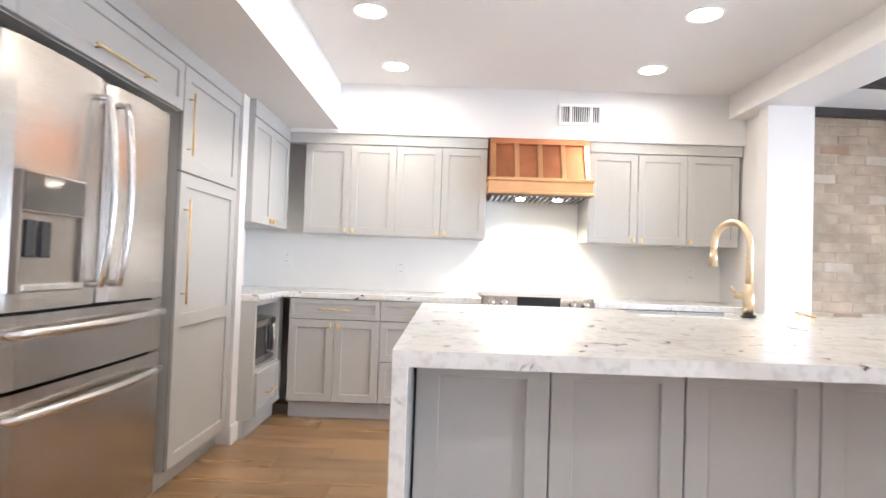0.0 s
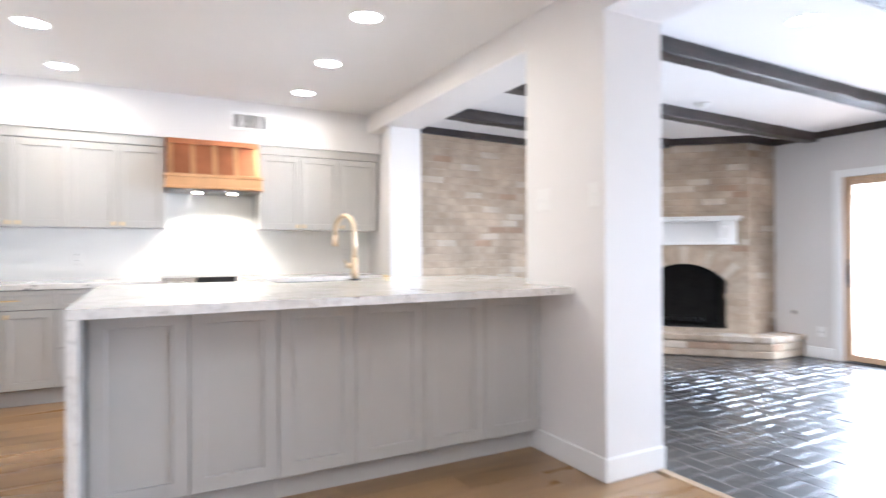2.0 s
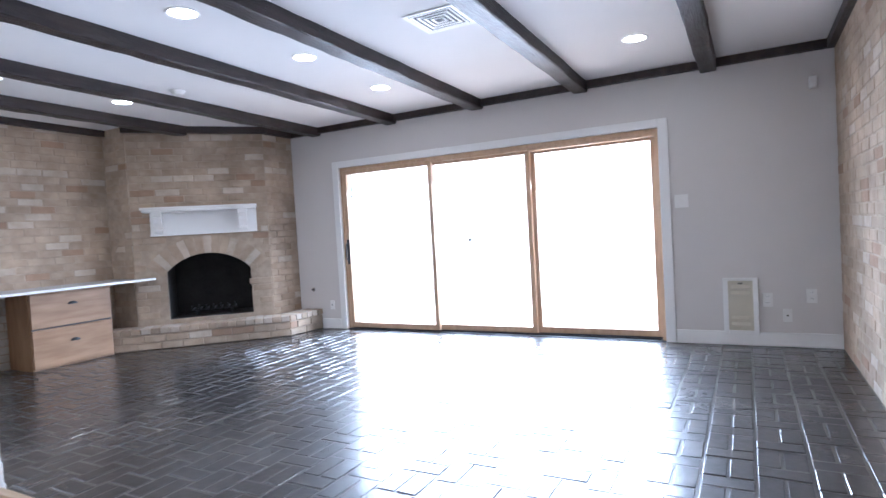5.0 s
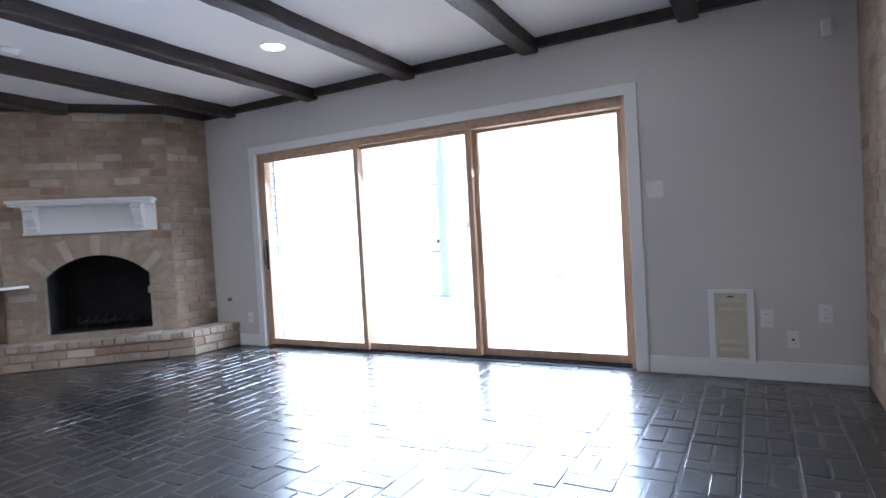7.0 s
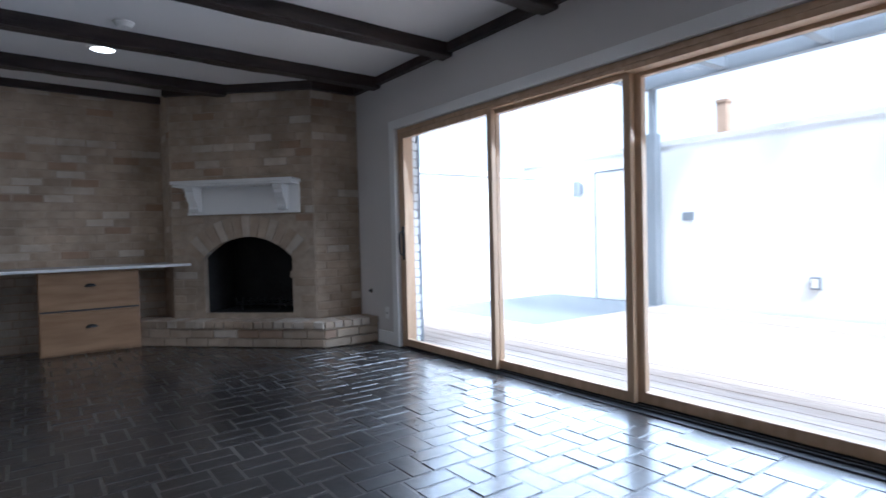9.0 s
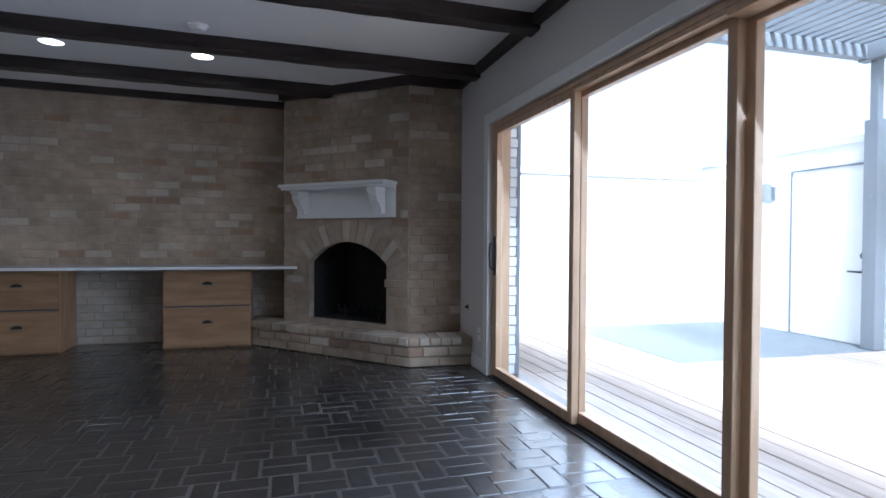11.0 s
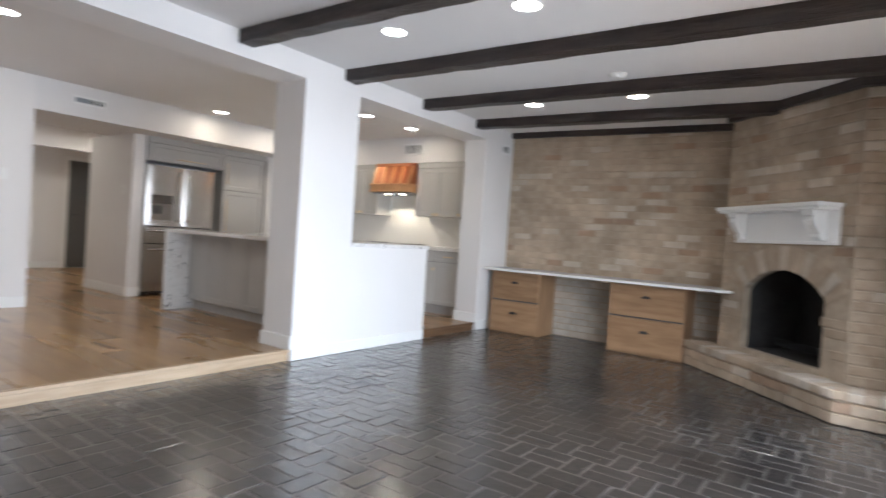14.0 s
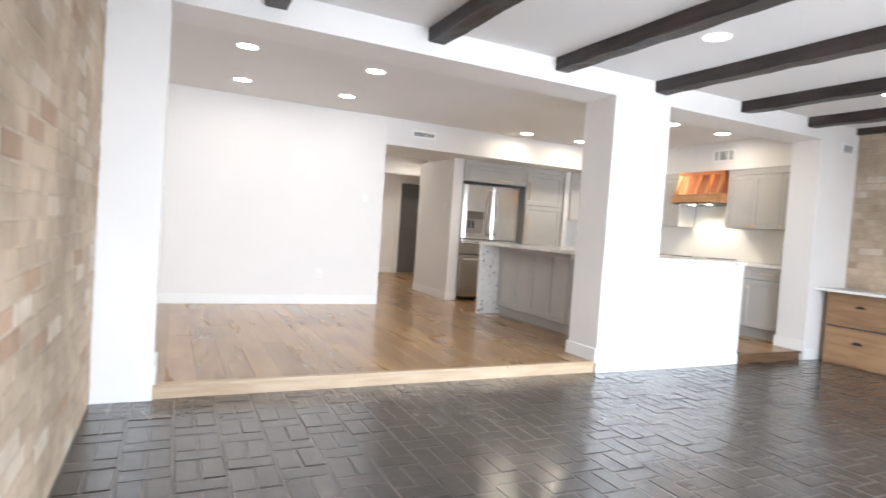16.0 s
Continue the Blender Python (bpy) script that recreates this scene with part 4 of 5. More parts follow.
# raised hearth: core, brick front courses and a soldier-course top
HZ = 0.145
HP = [(5.50, 4.22), (6.80, 2.87), (7.345, 2.84), (7.345, 3.25), (6.85, 3.3), (5.86, 4.29), (5.6, 4.6), (5.50, 4.6)]
hearth = tagged(thing("hearth", "raised buff brick hearth in front of the firebox", "hearth"), kind="structure")
part("hearth_core", prism(bmesh.new(), [(x + 0.0, y) for x, y in [(5.52, 4.24), (6.81, 2.885), (7.345, 2.855), (7.345, 3.25), (6.85, 3.4), (5.9, 4.4), (5.6, 4.6), (5.52, 4.6)]], 2, ZL, HZ - 0.006), M_MORTAR, hearth)


def hearth_side(a, b, seed):
    a, b = Vector((*a, 0)), Vector((*b, 0))
    d = b - a
    ang = math.degrees(math.atan2(d.y, d.x))
    m = Matrix.Translation(a) @ pose(0, 0, 0, 0, 0, ang)
    lay(hearth, m, d.length, ZL, ZL + 0.165, None, course=0.0825, length=0.24, seed=seed)
    n = max(1, round(d.length / 0.098))
    w = d.length / n
    rng = random.Random(seed)
    for k in range(n):
        ob = bpy.data.objects.new("cap_brick", brick_mesh(round(w - 0.01, 3), 0.062, 0.27, M_BRICKL if rng.random() < 0.3 else M_BRICK))
        scene.collection.objects.link(ob)
        ob.parent = hearth
        ob.matrix_world = m @ pose((k + 0.5) * w, -0.012 + rng.uniform(-0.003, 0.003), HZ - 0.026 + rng.uniform(-0.002, 0.002), rng.uniform(-0.6, 0.6))


hearth_side((5.50, 4.24), (6.80, 2.87), 11)
hearth_side((6.80, 2.87), (7.345, 2.84), 12)


def mantel():
    t = thing("mantel_shelf", "white painted mantel shelf on scrolled corbels above the fireplace", "mantel", CH)
    u0, u1 = 1.265, 2.49
    bm = slab(bmesh.new(), u0, u1, -0.222, 0.0, 1.455, 1.485, 0.004)
    slab(bm, u0 + 0.012, u1 - 0.012, -0.205, 0.0, 1.43, 1.455, 0.008)
    part("shelf", bm, M_TRIM, t)
    box("back_panel", M_TRIM, t, u0 + 0.06, u1 - 0.012, -0.022, -0.003, 1.165, 1.43, 0.003)
    box("bottom_rail", M_TRIM, t, u0 + 0.055, u1 - 0.008, -0.03, -0.02, 1.165, 1.19, 0.003)
    for x in (u0 + 0.115, u1 - 0.205):
        prof = [(-0.02, 1.43), (-0.165, 1.43), (-0.17, 1.395), (-0.15, 1.38), (-0.155, 1.35), (-0.135, 1.31), (-0.10, 1.275), (-0.08, 1.245), (-0.085, 1.225), (-0.075, 1.20), (-0.02, 1.195)]
        part("corbel", prism(bmesh.new(), prof, 0, x, x + 0.085), M_TRIM, t)
        bm = slab(bmesh.new(), x - 0.008, x + 0.093, -0.178, -0.02, 1.408, 1.43, 0.003)
        part("corbel_cap", bm, M_TRIM, t)
    return t


mantel()

# ---- desk and drawer units ----
def drawer_unit(name, m, w, d=0.42, top=0.672):
    t = thing(name, "knotty alder two-drawer cabinet with black cup pulls under the desk top", "drawer cabinet", m, "desk drawer cabinets")
    z = ZL
    box("body", M_ALDER, t, 0, w, 0, d, z, top, 0.002)
    # The shade between the drawer fronts is a dark sheet as well.
    box("reveal", M_CABIN, t, 0.012, w - 0.012, -0.0015, -0.0002, z + 0.018, top - 0.01)
    zm = z + 0.02 + (top - z - 0.03) * 0.52
    for a, b in ((z + 0.02, zm - 0.008), (zm + 0.008, top - 0.012)):
        f = box("drawer_front", M_ALDERH, t, 0.01, w - 0.01, -0.02, 0, a, b, 0.003)
        box("rail", M_ALDERH, f, 0.01, w - 0.01, -0.026, -0.019, b - 0.018, b - 0.003, 0.003)
        zc = (a + b) / 2 + 0.045
        bm = bmesh.new()
        n = 10
        out = [(0.047 * math.cos(math.pi * k / n), 0.028 * math.sin(math.pi * k / n)) for k in range(n + 1)]
        rings = []
        for s, h in ((1.0, -0.021), (0.92, -0.034), (0.62, -0.044)):
            rings.append([bm.verts.new((w / 2 + x * s, h, zc - 0.012 + y * s)) for x, y in out])
        for p, q in zip(rings, rings[1:]):
            for k in range(n):
                bm.faces.new((p[k], p[k + 1], q[k + 1], q[k]))
        bm.faces.new(rings[-1])
        part("cup_pull", bm, M_BLACK, f, "black iron cup pull", True)
    return t


drawer_unit("drawer_cabinet", pose(3.19, 4.20, 0), 0.67)
drawer_unit("drawer_cabinet", pose(4.705, 4.20, 0), 0.80)
worktop("desk_top", "long thin white quartz desk top along the brick wall", M_QUARTZ, (3.14, 5.94, 4.03, YB - 0.004, 0.672, 0.698))


# ---- patio door ----
def patio_door():
    t = tagged(thing("door_patio", "three-panel wood-framed sliding glass patio door, closed", "patio door"), kind="structure")
    x0, x1 = XE + 0.02, XE + 0.155
    box("jamb", M_DOORWOOD, t, x0, x1, OY0 + 0.001, OY0 + 0.035, ZL - 0.02, OZ1 - 0.002, 0.003)
    box("jamb", M_DOORWOOD, t, x0, x1, OY1 - 0.035, OY1 - 0.001, ZL - 0.02, OZ1 - 0.002, 0.003)
    box("head", M_DOORWOOD, t, x0, x1, OY0 + 0.036, OY1 - 0.036, OZ1 - 0.038, OZ1 - 0.002, 0.003)
    box("head_stop", M_DOORWOOD, t, 7.3715, 7.466, OY0 + 0.037, 0.049, OZ1 - 0.07, OZ1 - 0.0385, 0.002)
    box("head_stop", M_DOORWOOD, t, 7.3715, 7.420, 0.051, 1.179, OZ1 - 0.06, OZ1 - 0.0385, 0.002)
    bm = slab(bmesh.new(), XE - 0.01, x1, OY0 + 0.001, OY1 - 0.001, ZL - 0.03, ZL + 0.006, 0.003)
    for x in (x0 + 0.02, x0 + 0.06, x0 + 0.10):
        slab(bm, x, x + 0.008, OY0 + 0.05, OY1 - 0.05, ZL + 0.006, ZL + 0.018)
    part("track", bm, M_BLACK, t, "dark metal sill track")
    for a, b, x in ((1.18, OY1 - 0.037, 7.372), (0.05, 1.235, 7.422), (OY0 + 0.037, 0.06, 7.468)):
        s, h0, h1, r = 0.05, ZL + 0.018, OZ1 - 0.04, 0.044
        bm = lattice(bmesh.new(), [a, a + s, b - s, b], [h0, h0 + 0.062, h1 - 0.05, h1], [(1, 1)], x, x + r, "y", 0.003)
        p = part("door_panel", bm, M_DOORWOOD, t)
        g = box("pane", M_GLASS, p, x + 0.02, x + 0.026, a + s - 0.004, b - s + 0.004, h0 + 0.058, h1 - 0.046)
        g.visible_shadow = False
    bm = slab(bmesh.new(), 7.362, 7.3725, OY1 - 0.077, OY1 - 0.047, 0.70, 1.0, 0.004)
    tube(bm, [(7.368, OY1 - 0.062, 0.74), (7.33, OY1 - 0.062, 0.76), (7.325, OY1 - 0.062, 0.85), (7.33, OY1 - 0.062, 0.94), (7.368, OY1 - 0.062, 0.96)], 0.008, 8)
    part("door_handle", bm, M_BLACK, t, "dark pull handle", True)
    return t


patio_door()

# ---- courtyard ----
GZ = -0.105
FX, SYW = 11.65, 4.62      # far and side courtyard walls
setting("ground", M_GROUND, (7.52, 60, -60, 60, GZ - 0.3, GZ - 0.06), label="bare courtyard ground", category="ground")
setting("patio_wall_far", M_STUCCO, (FX, FX + 0.2, -9, 5.2, GZ - 0.1, 2.03), (FX - 0.02, FX + 0.22, -9, 5.2, 2.03, 2.1), label="white rendered courtyard wall", category="wall")
setting("patio_wall_side", M_STUCCO, (7.6, FX, SYW, SYW + 0.2, GZ - 0.1, 1.78), (7.6, FX - 0.02, SYW - 0.02, SYW + 0.22, 1.78, 1.86), label="white rendered side wall with coping", category="wall")
setting("patio_wall_south", M_STUCCO, (7.6, FX, -6.2, -6.0, GZ - 0.1, 1.95), label="white rendered courtyard wall", category="wall")
setting("house_wall_outer", M_BRICKL, (7.515, 7.60, OY1 + 0.02, 5.0, GZ - 0.1, 2.62), (7.515, 7.60, -9.0, OY0 - 0.02, GZ - 0.1, 2.62), label="pale painted outer brick wall", category="wall")
setting("patio_gravel", M_GRAVEL, (9.2, FX, 2.52, SYW, GZ - 0.06, GZ - 0.005), label="grey gravel bed in the courtyard corner", category="gravel")


# ---- fittings on walls and ceilings ----
def vent_grille(name, label, m, w, h, slats, upright=False):
    """A louvred air grille: local x across, z up, face towards -y."""
    t = thing(name, label, "air vent", m)
    bm = bmesh.new()
    f = 0.022
    slab(bm, -w / 2, w / 2, -0.012, 0, h / 2 - f, h / 2, 0.002)
    slab(bm, -w / 2, w / 2, -0.012, 0, -h / 2, -h / 2 + f, 0.002)
    slab(bm, -w / 2, -w / 2 + f, -0.012, 0, -h / 2 + f, h / 2 - f, 0.002)
    slab(bm, w / 2 - f, w / 2, -0.012, 0, -h / 2 + f, h / 2 - f, 0.002)
    part("frame", bm, M_TRIM, t)
    # A flat near-black sheet stands for the shaded duct behind the slats.
    box("backing", M_SOCKET, t, -w / 2 + f, w / 2 - f, -0.0035, -0.001, -h / 2 + f, h / 2 - f)
    for k in range(slats):
        s = (k + 0.5) / slats - 0.5
        if upright:
            x = s * (w - 2 * f)
            part("slat", prism(bmesh.new(), [(x - 0.0035, -0.002), (x - 0.0005, -0.011), (x + 0.003, -0.011), (x, -0.002)], 2, -h / 2 + f, h / 2 - f), M_TRIM, t)
        else:
            z = s * (h - 2 * f)
            part("slat", prism(bmesh.new(), [(-0.002, z + 0.004), (-0.011, z - 0.003), (-0.011, z - 0.005), (-0.002, z + 0.001)], 0, -w / 2 + f, w / 2 - f), M_TRIM, t)
    return t


v = vent_grille("air_vent", "white louvred air vent on the kitchen soffit", pose(1.62, 4.38, 2.27), 0.33, 0.16, 18, True)
for x in (-0.075, 0.075):
    box("divider", M_TRIM, v, x - 0.01, x + 0.01, -0.013, -0.002, -0.06, 0.06)
v = vent_grille("air_vent", "white louvred air vent on the dining bulkhead, shade of its left half painted grey", pose(DW, 0.82, 2.285, 0, 0, 90), 0.34, 0.095, 3)
# Grey box over the left half paints the shade between its louvres.
box("open_louvre", M_STEELGREY, v, -0.148, -0.004, -0.0125, -0.004, -0.0255, 0.0255)
vent_grille("air_vent", "small grey air vent high on the column", pose(XP, 4.44, 2.215, 0, 0, 90), 0.21, 0.125, 7)


def ceiling_diffuser(m, s=0.36):
    t = thing("ceiling_diffuser", "square white stepped ceiling air diffuser", "air vent", m)
    # Shade between the louvres, put in as a near-black sheet.
    box("backing", M_SOCKET, t, -s / 2 + 0.02, s / 2 - 0.02, -s / 2 + 0.02, s / 2 - 0.02, -0.0018, -0.0008)
    for k in range(5):
        a = s / 2 * (1 - 0.19 * k)
        b = max(0.004, a - s / 2 * (0.15 if k == 0 else 0.085))
        h = 0.006
        bm = bmesh.new()
        ring = [[bm.verts.new((x * r, y * r, z)) for x, y in ((-1, -1), (1, -1), (1, 1), (-1, 1))] for r, z in ((a, -0.002), (a, -h), (b, -0.0035), (b, -0.002))]
        for i in range(4):
            r0, r1 = ring[i], ring[(i + 1) % 4]
            for j in range(4):
                bm.faces.new((r0[j], r0[(j + 1) % 4], r1[(j + 1) % 4], r1[j]))
        bmesh.ops.recalc_face_normals(bm, faces=bm.faces)
        part("louvre" if k else "frame", bm, M_TRIM, t)
    return t


ceiling_diffuser(pose(5.17, -0.18, ZR + ceiling_rise(5.17), 0, math.degrees(math.atan(0.0165)), 0))


def smoke_detector(m):
    t = thing("smoke_detector", "round white ceiling smoke detector", "smoke detector", m)
    part("base", rod(bmesh.new(), (0, 0, 0), (0, 0, -0.012), 0.068, 28), M_PLATE, t, smooth=False)
    part("cover", rod(bmesh.new(), (0, 0, -0.036), (0, 0, -0.012), 0.045, 28, 0.06), M_PLATE, t, smooth=False)


smoke_detector(pose(5.24, 2.52, ZR + ceiling_rise(5.24)))


def wall_plate(kind, label, m, w=0.075, h=0.118):
    """Outlet or switch plate: local face towards -y."""
    t = thing("wall_outlet" if kind == "outlet" else "light_switch" if kind == "switch" else "wall_plate", label, "outlet" if kind == "outlet" else "switch" if kind == "switch" else "wall plate", m)
    box("plate", M_PLATE, t, -w / 2, w / 2, -0.006, 0, -h / 2, h / 2, 0.0025)
    if kind == "outlet":
        for z in (-0.026, 0.026):
            r = box("receptacle", M_TRIM, t, -0.017, 0.017, -0.0085, -0.005, z - 0.019, z + 0.019, 0.003)
            for x in (-0.007, 0.007):
                box("slot", M_SOCKET, r, x - 0.0015, x + 0.0015, -0.0095, -0.008, z - 0.002, z + 0.009)
    elif kind == "switch":
        n = max(1, round(w / 0.055) - 0)
        for k in range(n):
            x = (k + 0.5) / n * w - w / 2
            box("toggle", M_TRIM, t, x - 0.006, x + 0.006, -0.016, -0.005, -0.01, 0.014, 0.003)
    else:
        box("jack", M_SOCKET, t, -0.008, 0.008, -0.0085, -0.005, -0.006, 0.006)
    return t


wall_plate("switch", "white double switch plate beside the patio door", pose(XE, -1.385, 1.19, 0, 0, -90), 0.115)
wall_plate("outlet", "white outlet low on the painted wall", pose(XE, -2.03, 0.305, 0, 0, -90))
wall_plate("jack", "small white jack plate low on the wall", pose(XE, -2.17, 0.175, 0, 0, -90), 0.066, 0.11)
wall_plate("outlet", "white outlet beside the brick corner", pose(XE, -2.345, 0.34, 0, 0, -90))
wall_plate("jack", "white blank plate above the baseboard", pose(XE, 2.67, 0.20, 0, 0, -90), 0.066, 0.11)
wall_plate("outlet", "white outlet on the stone backsplash", pose(0.285, YN - 0.012, 1.07))
wall_plate("outlet", "white outlet on the stone backsplash corner", pose(-0.64, YN - 0.012, 1.12))
wall_plate("outlet", "white outlet on the stone backsplash", pose(2.62, YN - 0.012, 1.10))
wall_plate("outlet", "white outlet low on the dining wall", pose(DW, -0.48, 0.39, 0, 0, 90))
wall_plate("switch", "white switch on the dining wall", pose(DW, 0.05, 1.385, 0, 0, 90))
wall_plate("switch", "white switch plate on the pillar", pose(XW, 1.62, 1.39, 0, 0, -90), 0.115)
wall_plate("switch", "white single switch on the pillar", pose(XW, 1.22, 1.385, 0, 0, -90))
wall_plate("jack", "white thermostat on the return wall", pose(-0.86, 1.53, 1.38), 0.09, 0.12)

# gas key valve
t = thing("gas_valve", "small dark gas key valve on the wall by the hearth", "valve", pose(XE, 2.96, 0.39, 0, 0, -90))
part("escutcheon", rod(bmesh.new(), (0, 0, 0), (0, -0.008, 0), 0.024, 20), M_STEELH, t, smooth=False)
part("key_socket", rod(bmesh.new(), (0, -0.006, 0), (0, -0.03, 0), 0.011, 14), M_BLACK, t)
# corner motion sensor
t = thing("alarm_sensor", "small white alarm sensor high in the corner", "sensor", pose(XE, -2.40, 2.07, 0, 0, -90))
box("body", M_PLATE, t, -0.028, 0.028, -0.045, 0, -0.05, 0.05, 0.008)
box("lens", M_TRIM, t, -0.02, 0.02, -0.05, -0.043, -0.04, 0.0, 0.004)


def wall_heater(m):
    t = thing("wall_heater", "beige louvred wall heater in a white frame", "heater", m)
    W, H = 0.27, 0.49
    bm = bmesh.new()
    slab(bm, 0, 0.04, -0.025, 0, 0, H, 0.003)
    slab(bm, W - 0.04, W, -0.025, 0, 0, H, 0.003)
    slab(bm, 0.04, W - 0.04, -0.025, 0, 0, 0.035, 0.003)
    slab(bm, 0.04, W - 0.04, -0.025, 0, H - 0.025, H, 0.003)
    part("frame", bm, M_TRIM, t)
    box("panel", M_HEATER, t, 0.04, W - 0.04, -0.018, 0, 0.035, H - 0.025)
    for z in (0.065, 0.12, 0.335, 0.39):
        part("louvre", prism(bmesh.new(), [(-0.018, z), (-0.034, z + 0.004), (-0.034, z + 0.016), (-0.018, z + 0.04)], 0, 0.062, W - 0.062), M_HEATER, t)
    box("grip", M_BLACK, t, W / 2 - 0.018, W / 2 + 0.018, -0.022, -0.016, H - 0.052, H - 0.042, 0.002)
    return t


wall_heater(pose(XE, -1.69, 0.005, 0, 0, -90))

# hall door and its frame
d = tagged(thing("door_hall", "dark grey panelled hall door, closed", "door", pose(-5.0, 2.40, 0, 0, 0, 90)), kind="structure")
shaker("leaf", d, 0.0, 0.86, 0.01, 2.0, mat=M_DOORGREY, rail=0.12, th=0.03, mids=(0.95,))
bm = slab(bmesh.new(), -0.075, 0.0, -0.02, 0, 0, 2.075, 0.003)
slab(bm, 0.86, 0.935, -0.02, 0, 0, 2.075, 0.003)
slab(bm, 0.0, 0.86, -0.02, 0, 2.003, 2.075, 0.003)
part("casing", bm, M_TRIM, d)
bm = rod(bmesh.new(), (0.07, -0.03, 1.0), (0.07, -0.07, 1.0), 0.012)
rod(bm, (0.07, -0.065, 1.0), (0.17, -0.065, 1.0), 0.009)
part("door_handle", bm, M_BLACK, d, smooth=True)
# Two unseen ceiling lights, added only to brighten the hall.
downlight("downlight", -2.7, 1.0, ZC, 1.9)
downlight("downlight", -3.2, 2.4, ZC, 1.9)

# ---- courtyard things ----
def wall_sconce(m):
    t = thing("outdoor_sconce", "grey up-and-down outdoor wall light", "wall light", m)
    box("back_plate", M_STEELGREY, t, -0.06, 0.06, -0.02, 0, -0.08, 0.08, 0.004)
    part("cylinder", rod(bmesh.new(), (0, -0.085, -0.11), (0, -0.085, 0.11), 0.055, 20), M_STEELGREY, t)
    box("arm", M_STEELGREY, t, -0.02, 0.02, -0.05, -0.015, -0.02, 0.02)


wall_sconce(pose(FX, 3.97, 1.57, 0, 0, -90))
d = tagged(thing("door_courtyard", "white flush courtyard door with dark lever", "door", pose(FX, 3.66, 0, 0, 0, -90)), kind="structure")
box("leaf", M_STUCCO, d, 0.0, 0.98, -0.02, 0, GZ, 1.74, 0.003)
bm = slab(bmesh.new(), -0.03, -0.008, -0.014, 0, GZ, 1.81)
slab(bm, -0.008, 0.98, -0.014, 0, 1.79, 1.81)
part("casing", bm, M_STEELGREY, d)
bm = rod(bmesh.new(), (0.88, -0.02, 0.66), (0.88, -0.08, 0.66), 0.012)
rod(bm, (0.88, -0.07, 0.66), (0.74, -0.07, 0.66), 0.01)
part("lever", bm, M_BLACK, d, smooth=True)
part("deadbolt", rod(bmesh.new(), (0.88, -0.02, 0.83), (0.88, -0.045, 0.83), 0.032, 18), M_BLACK, d)
t = thing("wall_plaque", "small grey plate on the courtyard wall", "plaque", pose(FX, 2.18, 1.08, 0, 0, -90))
box("plate", M_STEELGREY, t, -0.075, 0.075, -0.015, 0, -0.055, 0.055, 0.004)
t = thing("outdoor_outlet", "grey weatherproof outlet box on the courtyard wall", "outlet", pose(FX, 0.69, 0.28, 0, 0, -90))
box("box", M_STEELGREY, t, -0.05, 0.05, -0.05, 0, -0.07, 0.07, 0.006)
box("lid", M_PLATE, t, -0.035, 0.035, -0.058, -0.048, -0.05, 0.05, 0.004)


def pergola():
    t = thing("pergola", "grey steel pergola with slatted roof over the deck", "pergola")
    for y in (2.6, -3.6):
        p = box("post", M_STEELGREY, t, FX - 0.2, FX - 0.06, y - 0.07, y + 0.07, GZ, 2.2, 0.004)
        box("post_top", M_STEELGREY, p, FX - 0.17, FX - 0.09, y - 0.04, y + 0.04, 2.2, 2.80, 0.003)
    box("main_beam", M_STEELGREY, t, FX - 0.2, FX - 0.08, -6.0, 2.75, 2.80, 2.95, 0.004)
    box("main_beam", M_STEELGREY, t, 9.3, 9.42, -6.0, 2.75, 2.80, 2.95, 0.004)
    for y in (2.7, 1.6, 0.5, -0.75, -2.0, -3.25, -4.5):
        box("rafter", M_STEELGREY, t, 9.42, FX - 0.2, y - 0.05, y + 0.05, 2.82, 2.95, 0.004)
    k = 0
    x = 9.35
    while x < FX - 0.05:
        box("slat", M_STEELGREY, t, x, x + 0.045, -6.0, 2.8, 2.952, 2.99)
        x += 0.125


pergola()
t = thing("brick_chimney", "pale red brick chimney beyond the courtyard wall", "chimney", pose(18.0, 4.97, 0))
box("stack", M_BRICKR, t, -0.12, 0.12, -0.12, 0.12, -0.3, 3.85)
box("cap", M_BRICKR, t, -0.14, 0.14, -0.14, 0.14, 3.85, 3.93, 0.01)
t = thing("loose_bar_pull", "brass bar pull lying on the granite worktop", "handle", pose(2.17, 2.55, IZ, 0, 0, 75))
part("bar", rod(bmesh.new(), (-0.12, 0, 0.03), (0.12, 0, 0.03), 0.005, 10), M_GOLD, t, smooth=True)
for x in (-0.08, 0.08):
    part("post", rod(bmesh.new(), (x, 0, 0.0), (x, 0, 0.03), 0.0045, 8), M_GOLD, t)


# painted brick jamb outside the patio door; a grey strip paints its shadowed edge
jamb = thing("patio_jamb", "white painted brick jamb beside the patio door", "jamb", kind="structure")
for k in range(28):
    z = GZ + 0.02 + 0.0775 * k
    box("brick", M_STUCCO, jamb, 7.515, 7.568 + 0.004 * (k % 3), OY1 - 0.004 - 0.003 * (k % 2), OY1 + 0.019, z, z + 0.068, 0.004)
box("edge_strip", M_STEELGREY, jamb, 7.576, 7.606, OY1 + 0.002, OY1 + 0.019, GZ, 2.02)


# ---- deck boards ----
deck = tagged(thing("patio_deck", "weathered timber deck boards outside the door", "deck"), kind="structure")
x, rng = 7.62, random.Random(9)
deck_meshes = {}
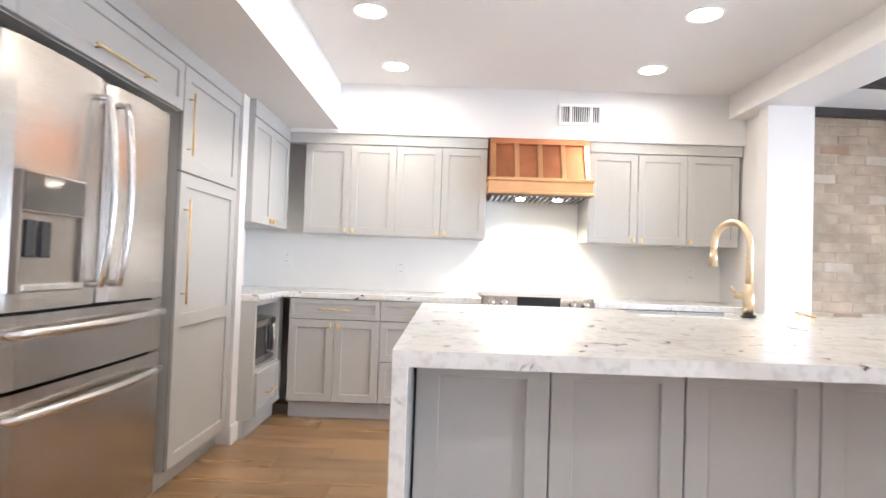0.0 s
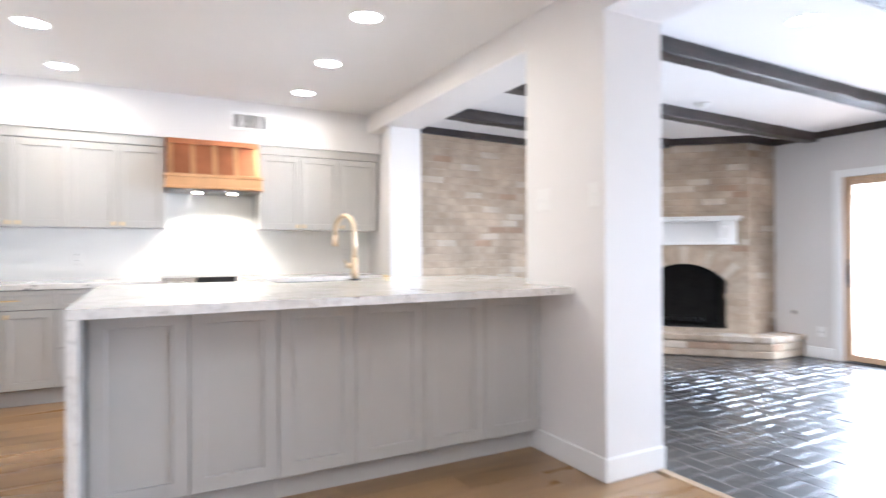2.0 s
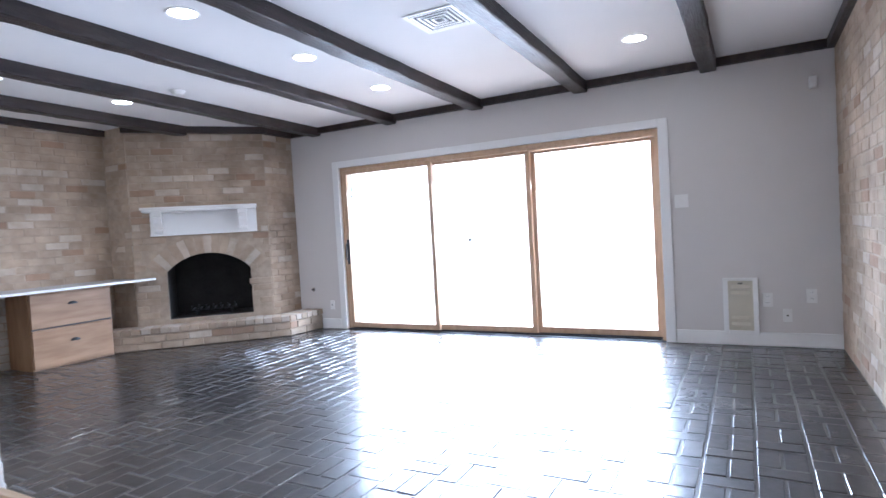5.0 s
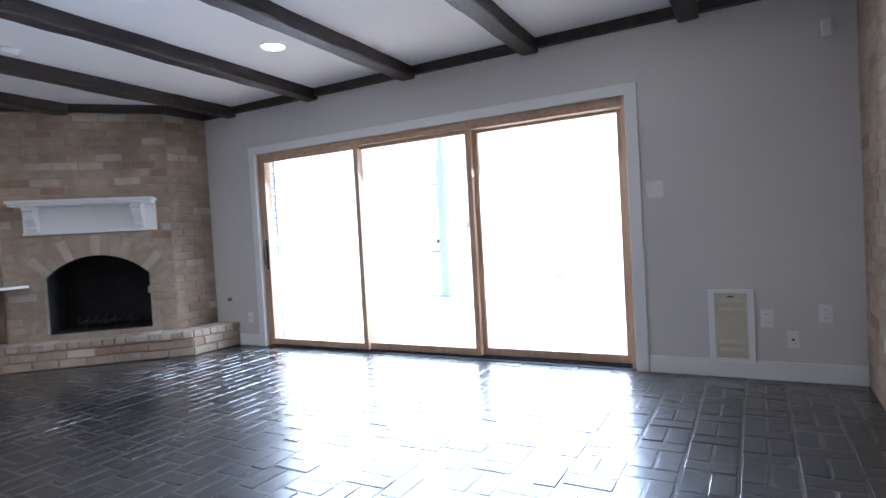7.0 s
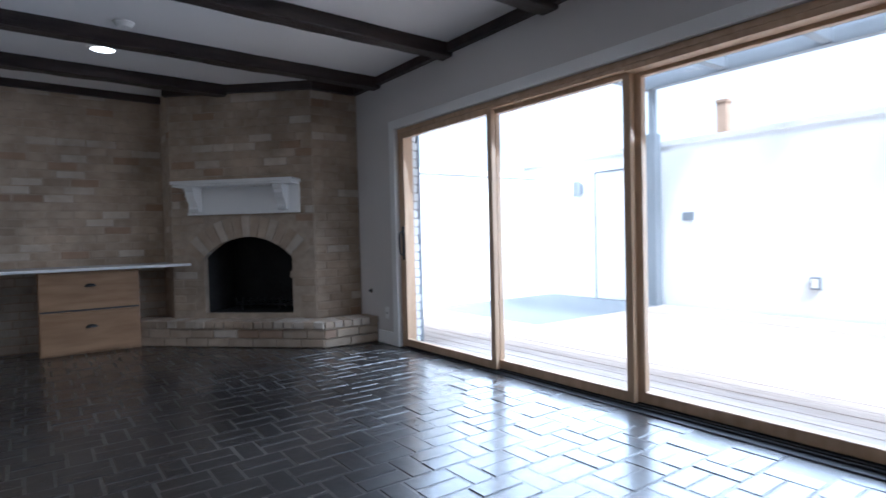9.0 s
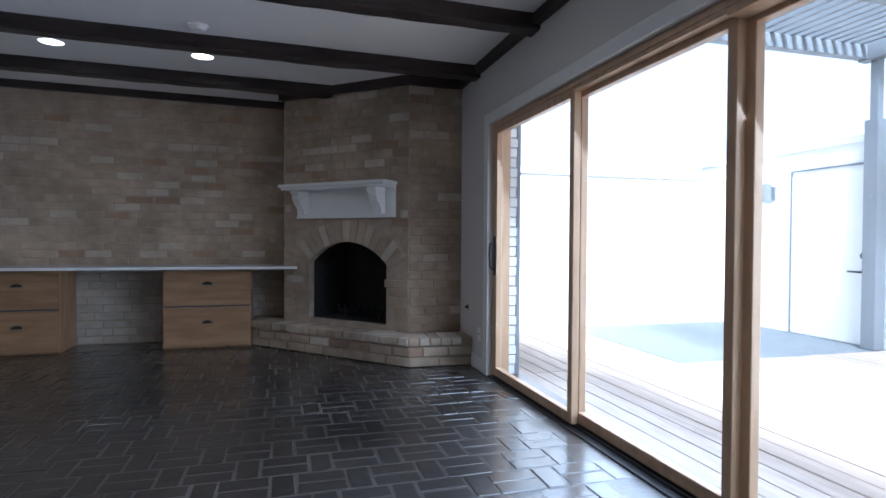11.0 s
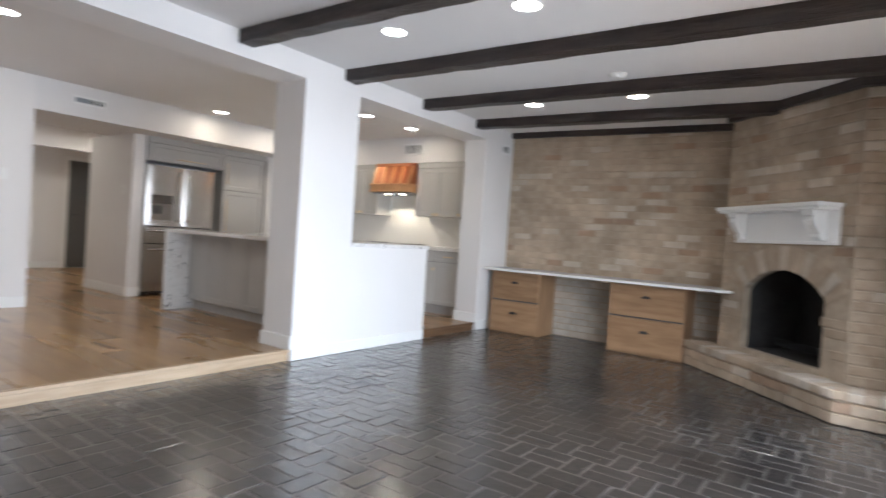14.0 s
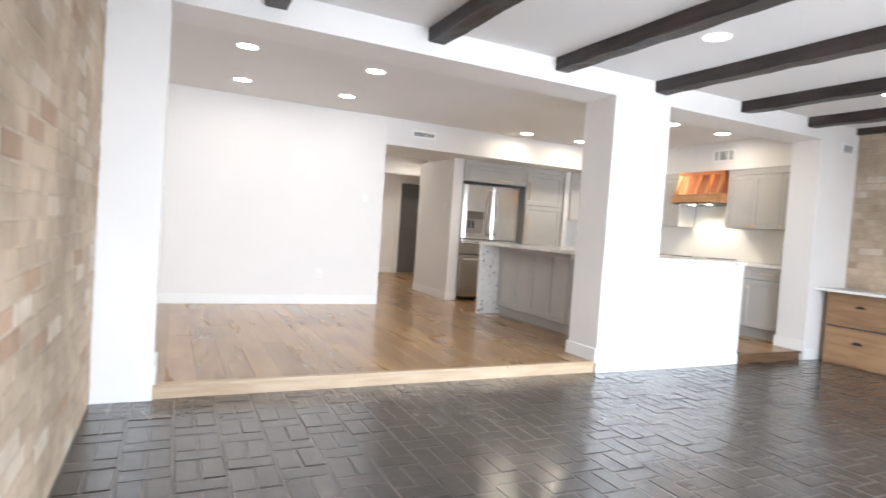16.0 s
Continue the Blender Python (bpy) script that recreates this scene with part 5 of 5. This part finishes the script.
while x < FX - 0.14:
    for y0, y1 in ((-6.0, -1.6), (-1.595, 2.51)) + (((2.515, SYW),) if x < 9.06 else ()):
        L = y1 - y0
        if L not in deck_meshes:
            deck_meshes[L] = mesh_of("deck_board", slab(bmesh.new(), 0, 0.134, 0, L, -0.03, 0, 0.004), M_DECK)
        ob = bpy.data.objects.new("deck_board", deck_meshes[L])
        scene.collection.objects.link(ob)
        ob.parent = deck
        ob.location = (x, y0, GZ + rng.uniform(-0.002, 0.002))
    x += 0.142
# ---- brick wall faces ----
wn_ob, ws_ob = bpy.data.objects["wall_north_living"], bpy.data.objects["wall_south_living"]
lay(wn_ob, Matrix.Translation((XP + 0.002, YB, 0)), 5.81 - XP, ZL, ZC - 0.05, None, seed=21, washed=lambda x, z, q: z < 0.66 and q > 0.1)
lay(ws_ob, Matrix.Translation((XE, YS, 0)) @ pose(0, 0, 0, 0, 0, 180), XE - XP, ZL, ZC - 0.05, None, seed=22)

# ---- oak floor boards ----
rng = random.Random(5)
fk = bpy.data.objects["floor_kitchen"]
oak_meshes = {}
def board(x0, x1, y0, y1):
    L = round(x1 - x0, 2)
    if L < 0.05:
        return
    if L not in oak_meshes:
        oak_meshes[L] = mesh_of("floor_board", slab(bmesh.new(), 0.0008, L - 0.0008, 0.0008, y1 - y0 - 0.0008, -0.02, 0), M_OAK)
    ob = bpy.data.objects.new("floor_board", oak_meshes[L])
    scene.collection.objects.link(ob)
    ob.parent = fk
    ob.location = (x0, y0, rng.uniform(-0.0006, 0.0))
y = -3.05
while y < 4.6:
    x = -1.3 - rng.uniform(0, 1.2)
    lo = -5.0 if 0.1 < y < 3.6 else -1.0
    if lo < -2:
        x = -5.0 - rng.uniform(0, 1.2)
    while x < 3.056:
        e = x + round(rng.uniform(0.8, 1.9), 1)
        if e > lo:
            board(round(max(x, lo), 2), round(min(e, 3.056), 2), y, y + 0.178)
        x = e
    y += 0.178

# ---- brick pavers: strips along x, pairs lengthwise and one across, each strip shifted ----
fl = bpy.data.objects["floor_living"]
P, J = 0.208, 0.010
def paver_mesh(w, d):
    bm = slab(bmesh.new(), -w / 2, w / 2, -d / 2, d / 2, -0.02, 0)
    top = [e for e in bm.edges if all(v.co.z > -0.001 for v in e.verts)]
    bmesh.ops.bevel(bm, geom=top, offset=0.005, segments=1, affect="EDGES")
    return mesh_of("paver", bm, M_PAVER)
HALF = (P - J) / 2
pm = {"long": paver_mesh(P, HALF), "cross": paver_mesh(HALF, P)}
rng = random.Random(3)
pieces = []
strip, k = YS + 0.004, 0
while strip < YB:
    x = 3.09 - (0.17 if k % 2 else 0.0)
    while x < 7.35:
        cy = strip + P / 2
        for kind, cx, yy in (("long", x + P / 2, cy - (HALF + J) / 2), ("long", x + P / 2, cy + (HALF + J) / 2), ("cross", x + P + J + HALF / 2, cy)):
            w, d = (P, HALF) if kind == "long" else (HALF, P)
            if cx - w / 2 < 3.085 or cx + w / 2 > 7.36 or yy + d / 2 > YB:
                continue
            pieces.append((kind, cx, yy))
        x += P + HALF + 2 * J
    strip += P + J
    k += 1
near = [p for p in pieces if 3.3 < p[1] < 6.9 and -2.0 < p[2] < 1.0]
near = near[:: max(1, math.ceil(len(near) / 300))]
chosen = set(near)
rest = bmesh.new()
for p in pieces:
    kind, cx, yy = p
    m = pose(cx + rng.uniform(-0.002, 0.002), yy + rng.uniform(-0.002, 0.002), ZL + rng.uniform(-0.003, 0.001), rng.uniform(-0.42, 0.42), rng.uniform(-0.42, 0.42), rng.uniform(-0.8, 0.8))
    if p in chosen:
        ob = bpy.data.objects.new("paver", pm[kind])
        scene.collection.objects.link(ob)
        ob.parent = fl
        ob.matrix_world = m
    else:
        n0 = len(rest.verts)
        rest.from_mesh(pm[kind])
        rest.verts.ensure_lookup_table()
        bmesh.ops.transform(rest, matrix=m, verts=rest.verts[n0:])
tagged(part("paver_field", rest, M_PAVER, fl), kind="stuff")
